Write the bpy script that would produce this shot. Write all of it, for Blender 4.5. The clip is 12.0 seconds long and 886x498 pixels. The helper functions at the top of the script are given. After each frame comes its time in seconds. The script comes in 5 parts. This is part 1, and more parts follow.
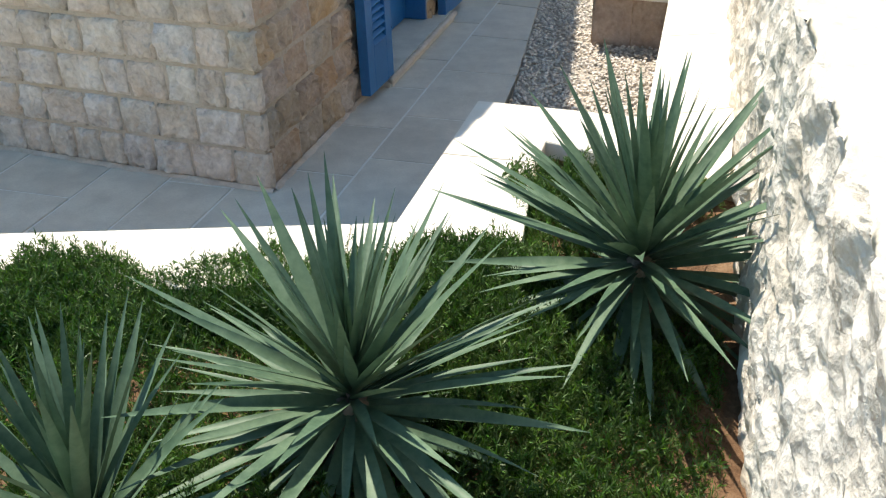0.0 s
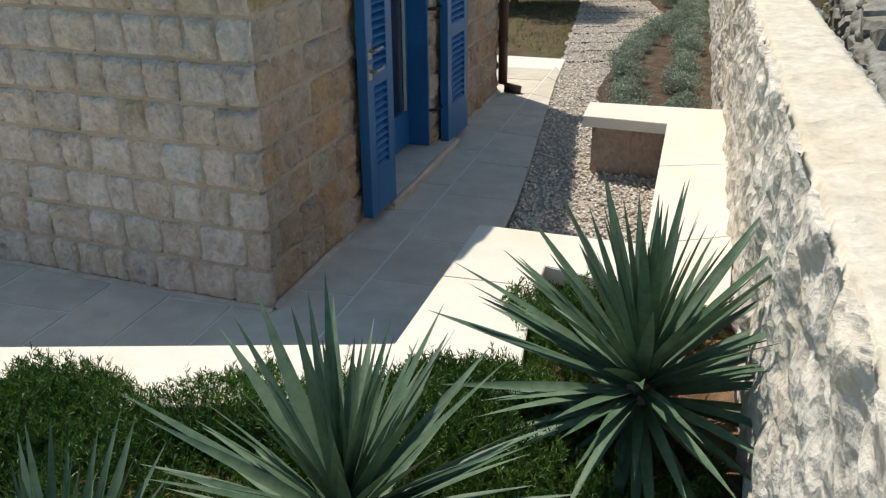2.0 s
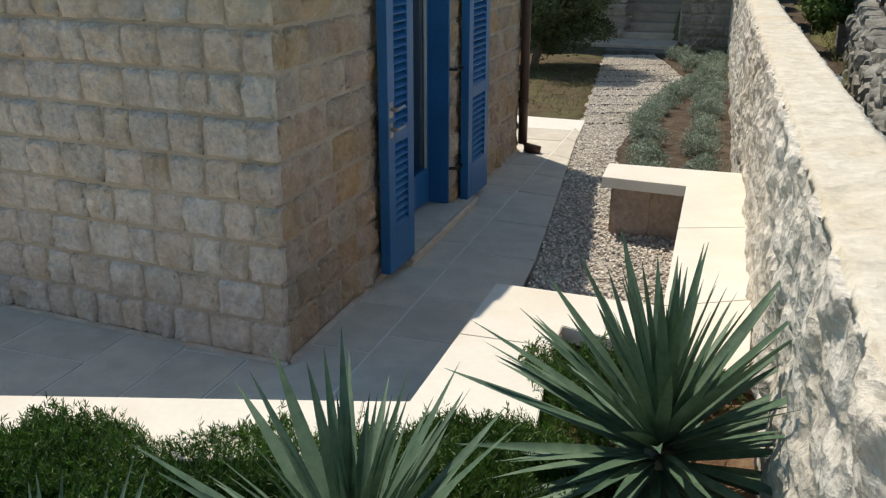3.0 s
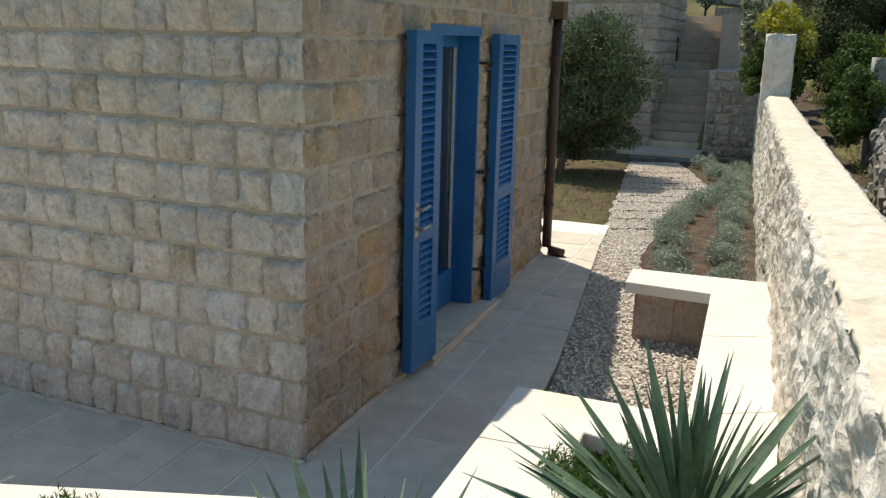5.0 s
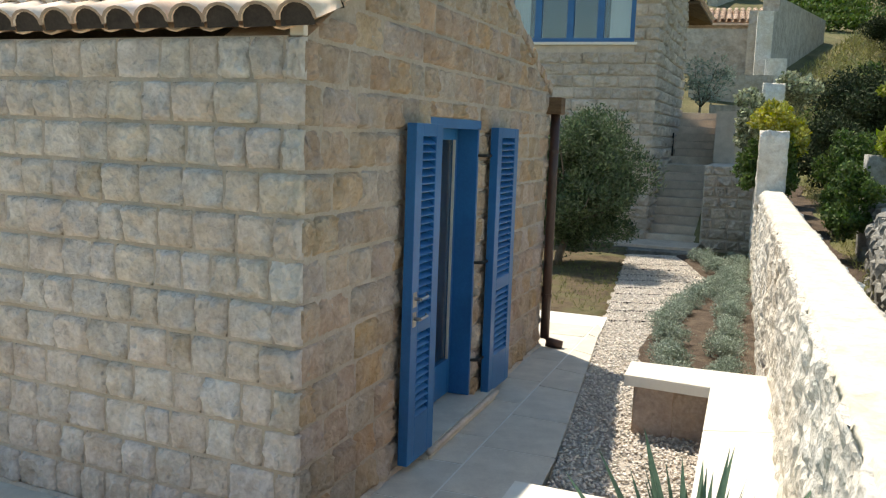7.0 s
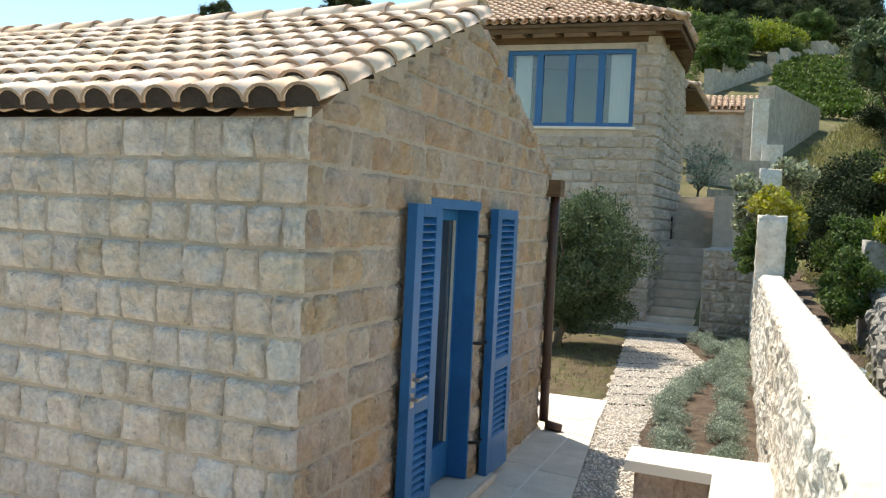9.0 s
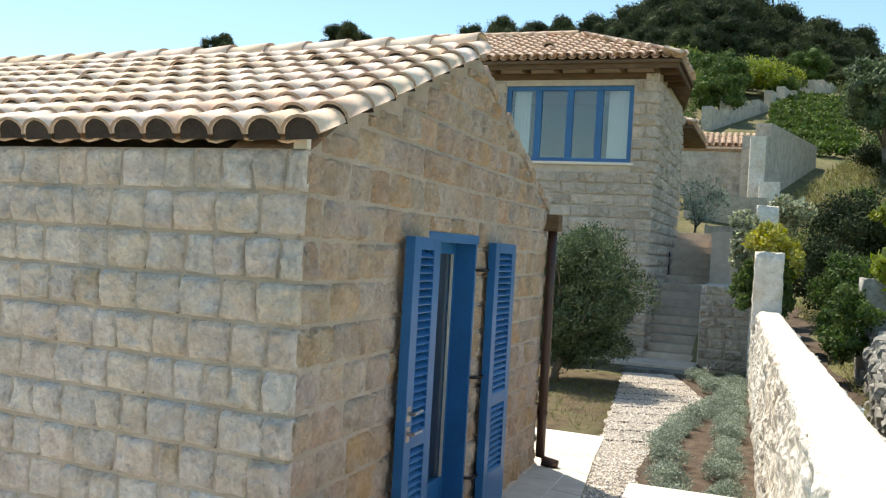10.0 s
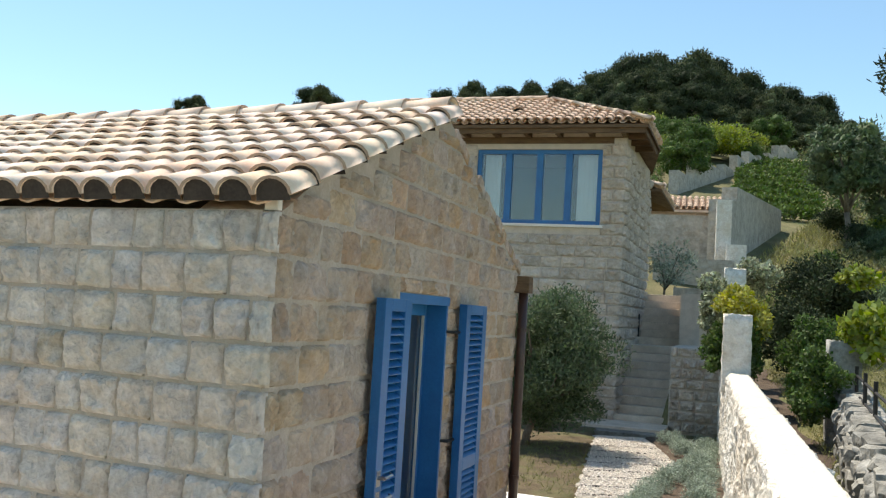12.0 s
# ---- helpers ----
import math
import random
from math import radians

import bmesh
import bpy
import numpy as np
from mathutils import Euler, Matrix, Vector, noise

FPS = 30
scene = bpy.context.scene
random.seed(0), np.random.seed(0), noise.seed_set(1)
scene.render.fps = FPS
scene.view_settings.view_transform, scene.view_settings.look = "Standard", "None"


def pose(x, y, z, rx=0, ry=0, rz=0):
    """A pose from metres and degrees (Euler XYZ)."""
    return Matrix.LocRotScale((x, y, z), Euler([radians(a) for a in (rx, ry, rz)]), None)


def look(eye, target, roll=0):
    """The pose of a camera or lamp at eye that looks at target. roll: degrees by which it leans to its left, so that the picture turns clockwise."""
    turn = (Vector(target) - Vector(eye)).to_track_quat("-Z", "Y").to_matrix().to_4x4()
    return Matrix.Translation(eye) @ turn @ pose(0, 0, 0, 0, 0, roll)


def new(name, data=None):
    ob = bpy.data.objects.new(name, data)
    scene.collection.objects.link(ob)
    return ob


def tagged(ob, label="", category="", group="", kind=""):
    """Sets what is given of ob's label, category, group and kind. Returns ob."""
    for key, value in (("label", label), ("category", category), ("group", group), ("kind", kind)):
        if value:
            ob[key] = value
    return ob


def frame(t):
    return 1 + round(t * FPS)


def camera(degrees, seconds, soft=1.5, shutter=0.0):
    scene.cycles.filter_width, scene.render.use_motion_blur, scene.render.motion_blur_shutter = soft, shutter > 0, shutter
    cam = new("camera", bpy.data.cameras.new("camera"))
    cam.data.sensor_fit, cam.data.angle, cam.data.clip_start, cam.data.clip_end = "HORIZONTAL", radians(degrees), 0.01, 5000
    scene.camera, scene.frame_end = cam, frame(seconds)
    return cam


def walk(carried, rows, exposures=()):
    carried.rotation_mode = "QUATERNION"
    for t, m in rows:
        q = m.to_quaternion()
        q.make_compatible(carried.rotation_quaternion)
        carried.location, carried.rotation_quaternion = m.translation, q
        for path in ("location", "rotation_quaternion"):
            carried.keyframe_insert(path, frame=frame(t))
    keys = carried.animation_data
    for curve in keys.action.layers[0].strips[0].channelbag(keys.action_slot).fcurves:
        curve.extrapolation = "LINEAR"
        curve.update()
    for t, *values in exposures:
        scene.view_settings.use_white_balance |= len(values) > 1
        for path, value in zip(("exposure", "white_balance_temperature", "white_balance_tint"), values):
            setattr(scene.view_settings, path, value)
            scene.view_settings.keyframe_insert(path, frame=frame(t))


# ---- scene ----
cam = camera(52.4, 12.0, 1.25)
# the camera turns where it stands: seconds and its three angles
EYE = (0.0, 0.0, 2.06)
ROWS = [
    (0.0, 59.14, 1.55, -3.49), (0.5, 61.13, 1.58, -3.44), (1.0, 62.79, 1.60, -3.38), (1.5, 64.98, 1.14, -3.17),
    (2.0, 66.91, 0.51, -3.00), (2.5, 69.03, 0.09, -2.49), (3.0, 70.57, -0.16, -1.54), (3.2, 71.23, -0.33, -0.98),
    (4.8, 76.30, -1.38, 0.36), (5.0, 76.90, -1.42, 0.33), (5.5, 78.28, -1.25, 0.44), (6.0, 79.71, -1.60, 0.63),
    (6.5, 81.12, -1.84, 0.50), (7.0, 82.63, -2.03, 0.31), (7.2, 83.26, -1.84, 0.12), (8.8, 87.27, -2.41, 0.30),
    (9.0, 87.72, -2.73, 0.33), (9.5, 88.74, -3.04, 0.32), (10.0, 89.85, -3.32, 0.19), (10.5, 90.84, -3.56, -0.11),
    (11.0, 91.79, -3.58, -0.50), (11.5, 92.82, -3.46, -0.94), (12.0, 93.87, -3.43, -1.67),
]
walk(cam, [(t, pose(*EYE, a, b, c)) for t, a, b, c in ROWS], [(0.0, 0.45, 7200, 10), (1.0, 0.05, 7200, 10), (2.5, -0.38, 7250, 10), (3.2, -0.42, 7300, 10), (5.0, -0.14, 7450, 10), (7.0, 0.26, 7450, 10), (9.5, 0.48, 7400, 10), (12.0, 0.35, 7200, 10)])

# ---- daylight ----
SUN_EL, SUN_TO = radians(63.8), Vector((-0.237, 0.43, 0)).normalized()
world = bpy.data.worlds.new("daylight")
scene.world = world
world.use_nodes = True
wt = world.node_tree
sky = wt.nodes.new("ShaderNodeTexSky")
sky.sky_type, sky.sun_disc = "NISHITA", False
sky.sun_elevation, sky.sun_rotation = SUN_EL, math.atan2(SUN_TO.x, SUN_TO.y)
sky.air_density, sky.dust_density, sky.ozone_density = 1.0, 0.1, 0.7
wt.nodes["Background"].inputs[1].default_value = 0.15
air = wt.nodes.new("ShaderNodeMix")
air.data_type, air.blend_type = "RGBA", "MULTIPLY"
air.inputs[0].default_value, air.inputs[7].default_value = 1.0, (0.82, 1.0, 1.02, 1)
wt.links.new(sky.outputs[0], air.inputs[6])
wt.links.new(air.outputs[2], wt.nodes["Background"].inputs[0])
lamp = bpy.data.lights.new("sun", "SUN")
lamp.energy, lamp.angle, lamp.color = 4.8, radians(0.53), (1.0, 0.96, 0.90)
sun = new("sun", lamp)
to_sun = SUN_TO * math.cos(SUN_EL) + Vector((0, 0, math.sin(SUN_EL)))
sun.matrix_world = look(to_sun * 60, (0, 0, 0))


# ---- materials ----
def material(name, dark, light, rough=0.9, scale=6.0, fine=60.0, bump=0.3, dist=0.01, stain=None, stain_scale=1.5, stain_amount=0.5,
             metal=0.0, vary=0.0, island=0.0, coords="Object", spec=0.3, stretch=(1, 1, 1), hue=0.0, chip=0.0):
    """Two-scale noise colour with bump; vary: by object, island: by loose piece; stain: a second colour in blotches."""
    m = bpy.data.materials.new(name)
    m.use_nodes = True
    nt = m.node_tree
    N, L = nt.nodes, nt.links
    b = N["Principled BSDF"]
    b.inputs["Roughness"].default_value, b.inputs["Metallic"].default_value = rough, metal
    b.inputs["Specular IOR Level"].default_value = spec
    tc, mp = N.new("ShaderNodeTexCoord"), N.new("ShaderNodeMapping")
    mp.inputs["Scale"].default_value = stretch
    if coords == "World":
        geo = N.new("ShaderNodeNewGeometry")
        L.new(geo.outputs["Position"], mp.inputs[0])
    else:
        L.new(tc.outputs[coords], mp.inputs[0])
    vec = mp.outputs[0]

    def tex(sc, detail=5.0, offset=None):
        n = N.new("ShaderNodeTexNoise")
        n.inputs["Scale"].default_value, n.inputs["Detail"].default_value = sc, detail
        n.inputs["Roughness"].default_value = 0.62
        L.new(vec if offset is None else offset, n.inputs["Vector"])
        return n.outputs["Fac"]

    if vary:
        info = N.new("ShaderNodeObjectInfo")
        add = N.new("ShaderNodeVectorMath")
        add.operation = "MULTIPLY_ADD"
        com = N.new("ShaderNodeCombineXYZ")
        for k in range(3):
            L.new(info.outputs["Random"], com.inputs[k])
        L.new(com.outputs[0], add.inputs[0])
        add.inputs[1].default_value = (37, 61, 17)
        L.new(vec, add.inputs[2])
        vec = add.outputs[0]
    coarse, grain = tex(scale), tex(fine, 6.0)

    def ramp(fac, lo, hi):
        r = N.new("ShaderNodeMapRange")
        r.inputs[1].default_value, r.inputs[2].default_value = lo, hi
        L.new(fac, r.inputs[0])
        return r.outputs[0]

    def mix(fac, a, c, mode="MIX"):
        x = N.new("ShaderNodeMix")
        x.data_type, x.blend_type = "RGBA", mode
        for sock, v in ((x.inputs[0], fac), (x.inputs[6], a), (x.inputs[7], c)):
            if hasattr(v, "is_output"):
                L.new(v, sock)
            else:
                sock.default_value = v if not isinstance(v, tuple) else (*v, 1)
        return x.outputs[2]

    def math_(op, a, c):
        x = N.new("ShaderNodeMath")
        x.operation = op
        for sock, v in zip(x.inputs, (a, c)):
            if hasattr(v, "is_output"):
                L.new(v, sock)
            else:
                sock.default_value = v
        return x.outputs[0]

    both = math_("ADD", math_("MULTIPLY", coarse, 0.6), math_("MULTIPLY", grain, 0.4))
    col = mix(ramp(both, 0.36, 0.64), tuple(dark), tuple(light))
    if stain:
        s = tex(stain_scale, 4.0)
        col = mix(math_("MULTIPLY", ramp(s, 0.48, 0.68), stain_amount), col, tuple(stain))
    if vary or island or hue:
        if island:
            geo = N.new("ShaderNodeNewGeometry")
            rnd, amount = geo.outputs["Random Per Island"], island
        else:
            rnd, amount = info.outputs["Random"], vary
        hs = N.new("ShaderNodeHueSaturation")
        v = N.new("ShaderNodeMapRange")
        v.inputs[3].default_value, v.inputs[4].default_value = 1 - amount, 1 + amount
        L.new(rnd, v.inputs[0])
        L.new(v.outputs[0], hs.inputs["Value"])
        if hue:
            w = N.new("ShaderNodeTexWhiteNoise")
            w.noise_dimensions = "1D"
            L.new(rnd, w.inputs["W"])
            hm = N.new("ShaderNodeMapRange")
            hm.inputs[3].default_value, hm.inputs[4].default_value = 0.5 - hue, 0.5 + hue
            L.new(w.outputs["Value"], hm.inputs[0])
            L.new(hm.outputs[0], hs.inputs["Hue"])
            sm = N.new("ShaderNodeMapRange")
            sm.inputs[3].default_value, sm.inputs[4].default_value = 0.75, 1.2
            L.new(math_("FRACT", math_("MULTIPLY", w.outputs["Value"], 7.31), 0), sm.inputs[0])
            L.new(sm.outputs[0], hs.inputs["Saturation"])
        L.new(col, hs.inputs["Color"])
        col = hs.outputs[0]
    L.new(col, b.inputs["Base Color"])
    if bump:
        bp = N.new("ShaderNodeBump")
        bp.inputs["Strength"].default_value, bp.inputs["Distance"].default_value = bump, dist
        if chip:
            vo = N.new("ShaderNodeTexVoronoi")
            vo.inputs["Scale"].default_value = chip
            wob = N.new("ShaderNodeTexNoise")
            wob.inputs["Scale"].default_value = chip * 0.6
            L.new(vec, wob.inputs["Vector"])
            ad = N.new("ShaderNodeVectorMath")
            ad.operation = "MULTIPLY_ADD"
            L.new(wob.outputs["Color"], ad.inputs[0])
            ad.inputs[1].default_value = (0.09, 0.09, 0.05)
            L.new(vec, ad.inputs[2])
            L.new(ad.outputs[0], vo.inputs["Vector"])
            L.new(math_("ADD", math_("MULTIPLY", vo.outputs["Distance"], 0.7), both), bp.inputs["Height"])
        else:
            L.new(both, bp.inputs["Height"])
        L.new(bp.outputs[0], b.inputs["Normal"])
    return m


def leafy(name, dark, light, rough=0.55, through_light=0.25, island=0.35, spec=0.35):
    m = material(name, dark, light, rough, 3.0, 30.0, 0.0, island=island, hue=0.02, coords="World", spec=spec)
    N, L = m.node_tree.nodes, m.node_tree.links
    b, out = N["Principled BSDF"], N["Material Output"]
    tr, mx = N.new("ShaderNodeBsdfTranslucent"), N.new("ShaderNodeMixShader")
    L.new(b.inputs["Base Color"].links[0].from_socket, tr.inputs[0])
    mx.inputs[0].default_value = through_light
    L.new(b.outputs[0], mx.inputs[1])
    L.new(tr.outputs[0], mx.inputs[2])
    L.new(mx.outputs[0], out.inputs[0])
    return m


STONE = material("rock_faced_limestone", (0.455, 0.380, 0.315), (0.775, 0.690, 0.612), 0.92, 7, 34, 0.9, 0.017, (0.50, 0.39, 0.26), 3.2, 0.35, vary=0.08, coords="World", hue=0.008, chip=26.0)
# warmer and darker base than rock_faced_limestone, with ochre blotches
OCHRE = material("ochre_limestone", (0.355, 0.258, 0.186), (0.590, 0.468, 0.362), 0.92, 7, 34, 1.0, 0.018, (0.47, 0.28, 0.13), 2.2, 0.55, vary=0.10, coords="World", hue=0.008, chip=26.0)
MORTAR = material("lime_mortar", (0.41, 0.338, 0.268), (0.575, 0.495, 0.412), 0.95, 8, 70, 0.8, 0.012, (0.40, 0.32, 0.22), 2.0, 0.5, coords="World")
TOWER_MORTAR = material("grey_mortar", (0.50, 0.425, 0.35), (0.66, 0.57, 0.475), 0.95, 6, 60, 0.6, 0.01, coords="World")
TOWER_STONE = material("grey_limestone", (0.45, 0.372, 0.300), (0.70, 0.600, 0.505), 0.92, 4, 22, 1.0, 0.03, (0.34, 0.29, 0.23), 1.2, 0.45, vary=0.12, coords="World", chip=11.0)
FARWALL = material("far_terrace_stone", (0.34, 0.30, 0.25), (0.62, 0.565, 0.485), 0.95, 2.5, 9, 1.0, 0.08, (0.48, 0.41, 0.32), 0.6, 0.4, coords="World", chip=4.0)
TILE_END = material("brown_tile_end", (0.36, 0.25, 0.18), (0.52, 0.38, 0.28), 0.92, 6, 60, 0.3, 0.004, coords="World")
SKIRT = material("pinkish_lime_bead", (0.50, 0.40, 0.31), (0.72, 0.62, 0.52), 0.95, 9, 60, 0.5, 0.006, coords="World")
RUBBLE = material("pale_rubble", (0.66, 0.60, 0.51), (0.92, 0.88, 0.80), 0.93, 9, 42, 0.9, 0.028, (0.60, 0.46, 0.28), 1.8, 0.4, coords="World", chip=18.0)
RUBBLE_TOP = material("rough_mortar_cap", (0.64, 0.57, 0.45), (0.86, 0.80, 0.68), 0.95, 9, 45, 0.9, 0.016, (0.70, 0.57, 0.38), 1.5, 0.45, coords="World", chip=16.0)
GREYSTONE = material("grey_dry_stone", (0.13, 0.128, 0.115), (0.38, 0.37, 0.335), 0.93, 4, 25, 0.9, 0.025, vary=0.2, coords="World", chip=9.0)
DRYSTONE = material("grey_field_stone", (0.13, 0.125, 0.108), (0.37, 0.355, 0.31), 0.93, 5, 30, 1.0, 0.02, (0.30, 0.27, 0.21), 3.0, 0.5, vary=0.25, coords="World", chip=14.0)
SEAT = material("honed_white_limestone", (0.78, 0.73, 0.64), (0.85, 0.81, 0.73), 0.75, 3, 40, 0.1, 0.003, (0.74, 0.60, 0.44), 1.3, 0.35, coords="World")
PAVE = material("grey_white_paving", (0.59, 0.535, 0.45), (0.745, 0.685, 0.58), 0.8, 6, 95, 0.6, 0.005, (0.51, 0.47, 0.40), 2.4, 0.5, vary=0.04, coords="World")
STEP = material("worn_step_stone", (0.53, 0.435, 0.345), (0.74, 0.625, 0.51), 0.85, 4, 40, 0.4, 0.006, (0.38, 0.32, 0.25), 1.6, 0.5, vary=0.08, coords="World")
JOINT = material("white_joint", (0.76, 0.73, 0.66), (0.86, 0.83, 0.76), 0.95, 9, 80, 0.3, 0.004, coords="World")
# mortar colour taken near-black to paint the shade in tile hollows and eave gap
BEDDING_SHADE = material("shaded_hollow_bedding", (0.035, 0.028, 0.024), (0.075, 0.06, 0.05), 0.95, 8, 60, 0.4, 0.006, coords="World")
PEBBLE = material("pebbles", (0.58, 0.52, 0.45), (0.90, 0.84, 0.76), 0.8, 30, 140, 0.2, 0.002, island=0.3, hue=0.02, coords="World")
GRAVEL = material("gravel_bed", (0.36, 0.31, 0.26), (0.72, 0.66, 0.58), 0.95, 38, 90, 1.0, 0.03, coords="World")
SOIL = material("red_brown_soil", (0.10, 0.055, 0.03), (0.26, 0.15, 0.085), 0.98, 9, 60, 1.0, 0.03, (0.36, 0.26, 0.16), 4.0, 0.5, coords="World")
GROUND = material("dry_grass_ground", (0.07, 0.075, 0.03), (0.24, 0.20, 0.10), 0.98, 0.9, 14, 0.8, 0.05, (0.10, 0.13, 0.045), 0.25, 0.7, coords="World")
LAWN = material("thin_lawn_ground", (0.06, 0.042, 0.026), (0.17, 0.13, 0.075), 0.98, 4, 50, 1.0, 0.02, (0.11, 0.13, 0.045), 1.4, 0.6, coords="World")
SOIL_DARK = material("dark_bed_soil", (0.05, 0.036, 0.026), (0.135, 0.098, 0.07), 0.98, 9, 60, 1.0, 0.03, (0.20, 0.155, 0.11), 4.0, 0.4, coords="World")
TILE = material("pale_terracotta", (0.85, 0.60, 0.44), (0.96, 0.785, 0.63), 0.85, 5, 60, 0.25, 0.004, (0.80, 0.66, 0.52), 6.0, 0.3, vary=0.08, coords="World", hue=0.010)
TILE_PAN = material("terracotta_pan", (0.66, 0.45, 0.31), (0.86, 0.66, 0.50), 0.88, 6, 60, 0.25, 0.004, (0.42, 0.31, 0.23), 5.0, 0.35, island=0.15, coords="World")
TILE_FAR = material("rose_terracotta", (0.56, 0.36, 0.24), (0.80, 0.60, 0.45), 0.88, 2, 30, 0.2, 0.006, (0.40, 0.28, 0.2), 1.2, 0.35, island=0.2, vary=0.15, coords="World", hue=0.015)
BLUE = material("blue_gloss_paint", (0.010, 0.115, 0.30), (0.016, 0.165, 0.41), 0.36, 3, 60, 0.06, 0.002, (0.012, 0.09, 0.24), 2.0, 0.4, coords="World", spec=0.5)
STEEL = material("worn_steel", (0.32, 0.30, 0.28), (0.55, 0.53, 0.5), 0.35, 20, 90, 0.1, 0.001, metal=0.9)
BROWN = material("brown_coated_pipe", (0.045, 0.02, 0.014), (0.075, 0.034, 0.022), 0.4, 8, 60, 0.05, 0.001, coords="World", spec=0.5)
WOOD = material("weathered_rafter", (0.09, 0.052, 0.028), (0.21, 0.13, 0.072), 0.8, 3, 40, 0.4, 0.006, coords="World", stretch=(1, 1, 6))
# the rooms' lack of light is put into this dark colour
DARK = material("shade_dark_interior", (0.10, 0.09, 0.08), (0.16, 0.145, 0.125), 0.95, 3, 30, 0.1, 0.002, coords="World")
LINEN = material("brown_linen", (0.17, 0.135, 0.105), (0.27, 0.22, 0.175), 0.95, 6, 60, 0.2, 0.003, coords="World")
CURTAIN = material("white_curtain", (0.70, 0.70, 0.66), (0.80, 0.80, 0.77), 0.95, 5, 60, 0.1, 0.002, coords="World")
BARK = material("olive_bark", (0.09, 0.07, 0.05), (0.24, 0.20, 0.15), 0.95, 9, 50, 0.9, 0.02, coords="World", stretch=(1, 1, 0.3))
IRON = material("dark_iron", (0.03, 0.028, 0.026), (0.06, 0.055, 0.05), 0.6, 9, 60, 0.1, 0.001, metal=0.6, coords="World")
LEAD = material("pale_grey_edging", (0.5, 0.48, 0.44), (0.62, 0.6, 0.55), 0.9, 8, 60, 0.2, 0.003, coords="World")

YUCCA = leafy("yucca_leaf", (0.044, 0.098, 0.060), (0.138, 0.225, 0.138), 0.52, 0.05, 0.50, 0.35)
YUCCA_OLD = leafy("dry_yucca_leaf", (0.22, 0.17, 0.09), (0.36, 0.29, 0.17), 0.7, 0.15, 0.3)
ROSEMARY = leafy("rosemary_leaf", (0.030, 0.082, 0.015), (0.118, 0.228, 0.046), 0.5, 0.25, 0.45)
OLIVE = leafy("olive_leaf", (0.044, 0.076, 0.032), (0.175, 0.232, 0.120), 0.6, 0.2, 0.45, 0.15)
SILVER = leafy("silver_shrub_leaf", (0.19, 0.25, 0.19), (0.42, 0.49, 0.40), 0.7, 0.2, 0.35)
PINE = leafy("pine_foliage", (0.026, 0.040, 0.021), (0.076, 0.096, 0.047), 0.8, 0.10, 0.4, 0.08)
# lighter copy of pine_foliage: some whole crowns look sunlit by colour
PINE_SUNLIT = leafy("sunlit_pine_foliage", (0.045, 0.060, 0.028), (0.130, 0.148, 0.070), 0.8, 0.12, 0.4, 0.08)
BROAD = leafy("broad_leaf", (0.048, 0.090, 0.022), (0.130, 0.195, 0.055), 0.65, 0.25, 0.35, 0.12)
BRIGHT = leafy("bright_leaf", (0.15, 0.21, 0.03), (0.38, 0.43, 0.075), 0.6, 0.3, 0.3, 0.15)
YELLOW = leafy("golden_leaf", (0.25, 0.27, 0.03), (0.56, 0.52, 0.08), 0.5, 0.3, 0.25)
IVY = leafy("variegated_ivy_leaf", (0.13, 0.17, 0.08), (0.56, 0.57, 0.40), 0.6, 0.2, 0.6, 0.15)
SCRUB = leafy("scrub_leaf", (0.12, 0.125, 0.05), (0.29, 0.28, 0.14), 0.75, 0.2, 0.35, 0.12)
VINE = leafy("vine_leaf", (0.07, 0.12, 0.025), (0.17, 0.25, 0.06), 0.6, 0.25, 0.35, 0.15)
DRYGRASS = leafy("dry_grass_blade", (0.15, 0.16, 0.05), (0.40, 0.38, 0.16), 0.75, 0.25, 0.4, 0.15)
GRASS = leafy("grass_blade", (0.08, 0.11, 0.025), (0.24, 0.24, 0.09), 0.7, 0.25, 0.4)


def glass(name, ior):
    m = bpy.data.materials.new(name)
    m.use_nodes = True
    b = m.node_tree.nodes["Principled BSDF"]
    b.inputs["Base Color"].default_value = (0.9, 0.95, 0.95, 1)
    b.inputs["Roughness"].default_value, b.inputs["Transmission Weight"].default_value, b.inputs["IOR"].default_value = 0.02, 1.0, ior
    return m


GLASS = glass("window_glass", 1.5)
COATED = glass("coated_window_glass", 1.8)
WORLD = {}
rng = np.random.default_rng(7)


# ---- builders ----
def put(ob, parent=None, m=None):
    m = m if m is not None else Matrix()
    if parent is not None:
        ob.parent = parent
        ob.matrix_parent_inverse = WORLD[parent].inverted()
    ob.matrix_basis = m
    WORLD[ob] = m
    return ob


def mesh(name, verts, faces, mat, smooth=False):
    me = bpy.data.meshes.new(name)
    me.from_pydata([tuple(v) for v in np.asarray(verts, float).tolist()] if len(verts) else [], [], [list(f) for f in faces])
    me.materials.append(mat)
    if smooth:
        me.polygons.foreach_set("use_smooth", [True] * len(me.polygons))
    me.update()
    return me


def thing(name, base, label, category, group="", kind=""):
    """An empty at a thing's base."""
    return tagged(put(new(name), None, Matrix.Translation(base)), label, category, group, kind)


def part(name, vf, mat, parent=None, label="", smooth=False, m=None, kind=""):
    ob = put(new(name, mesh(name, vf[0], vf[1], mat, smooth)), parent, m)
    return tagged(ob, label, kind=kind)


def join(*sets):
    V, F, k = [], [], 0
    for v, f in sets:
        V.extend(v)
        F.extend([[i + k for i in q] for q in f])
        k += len(v)
    return V, F


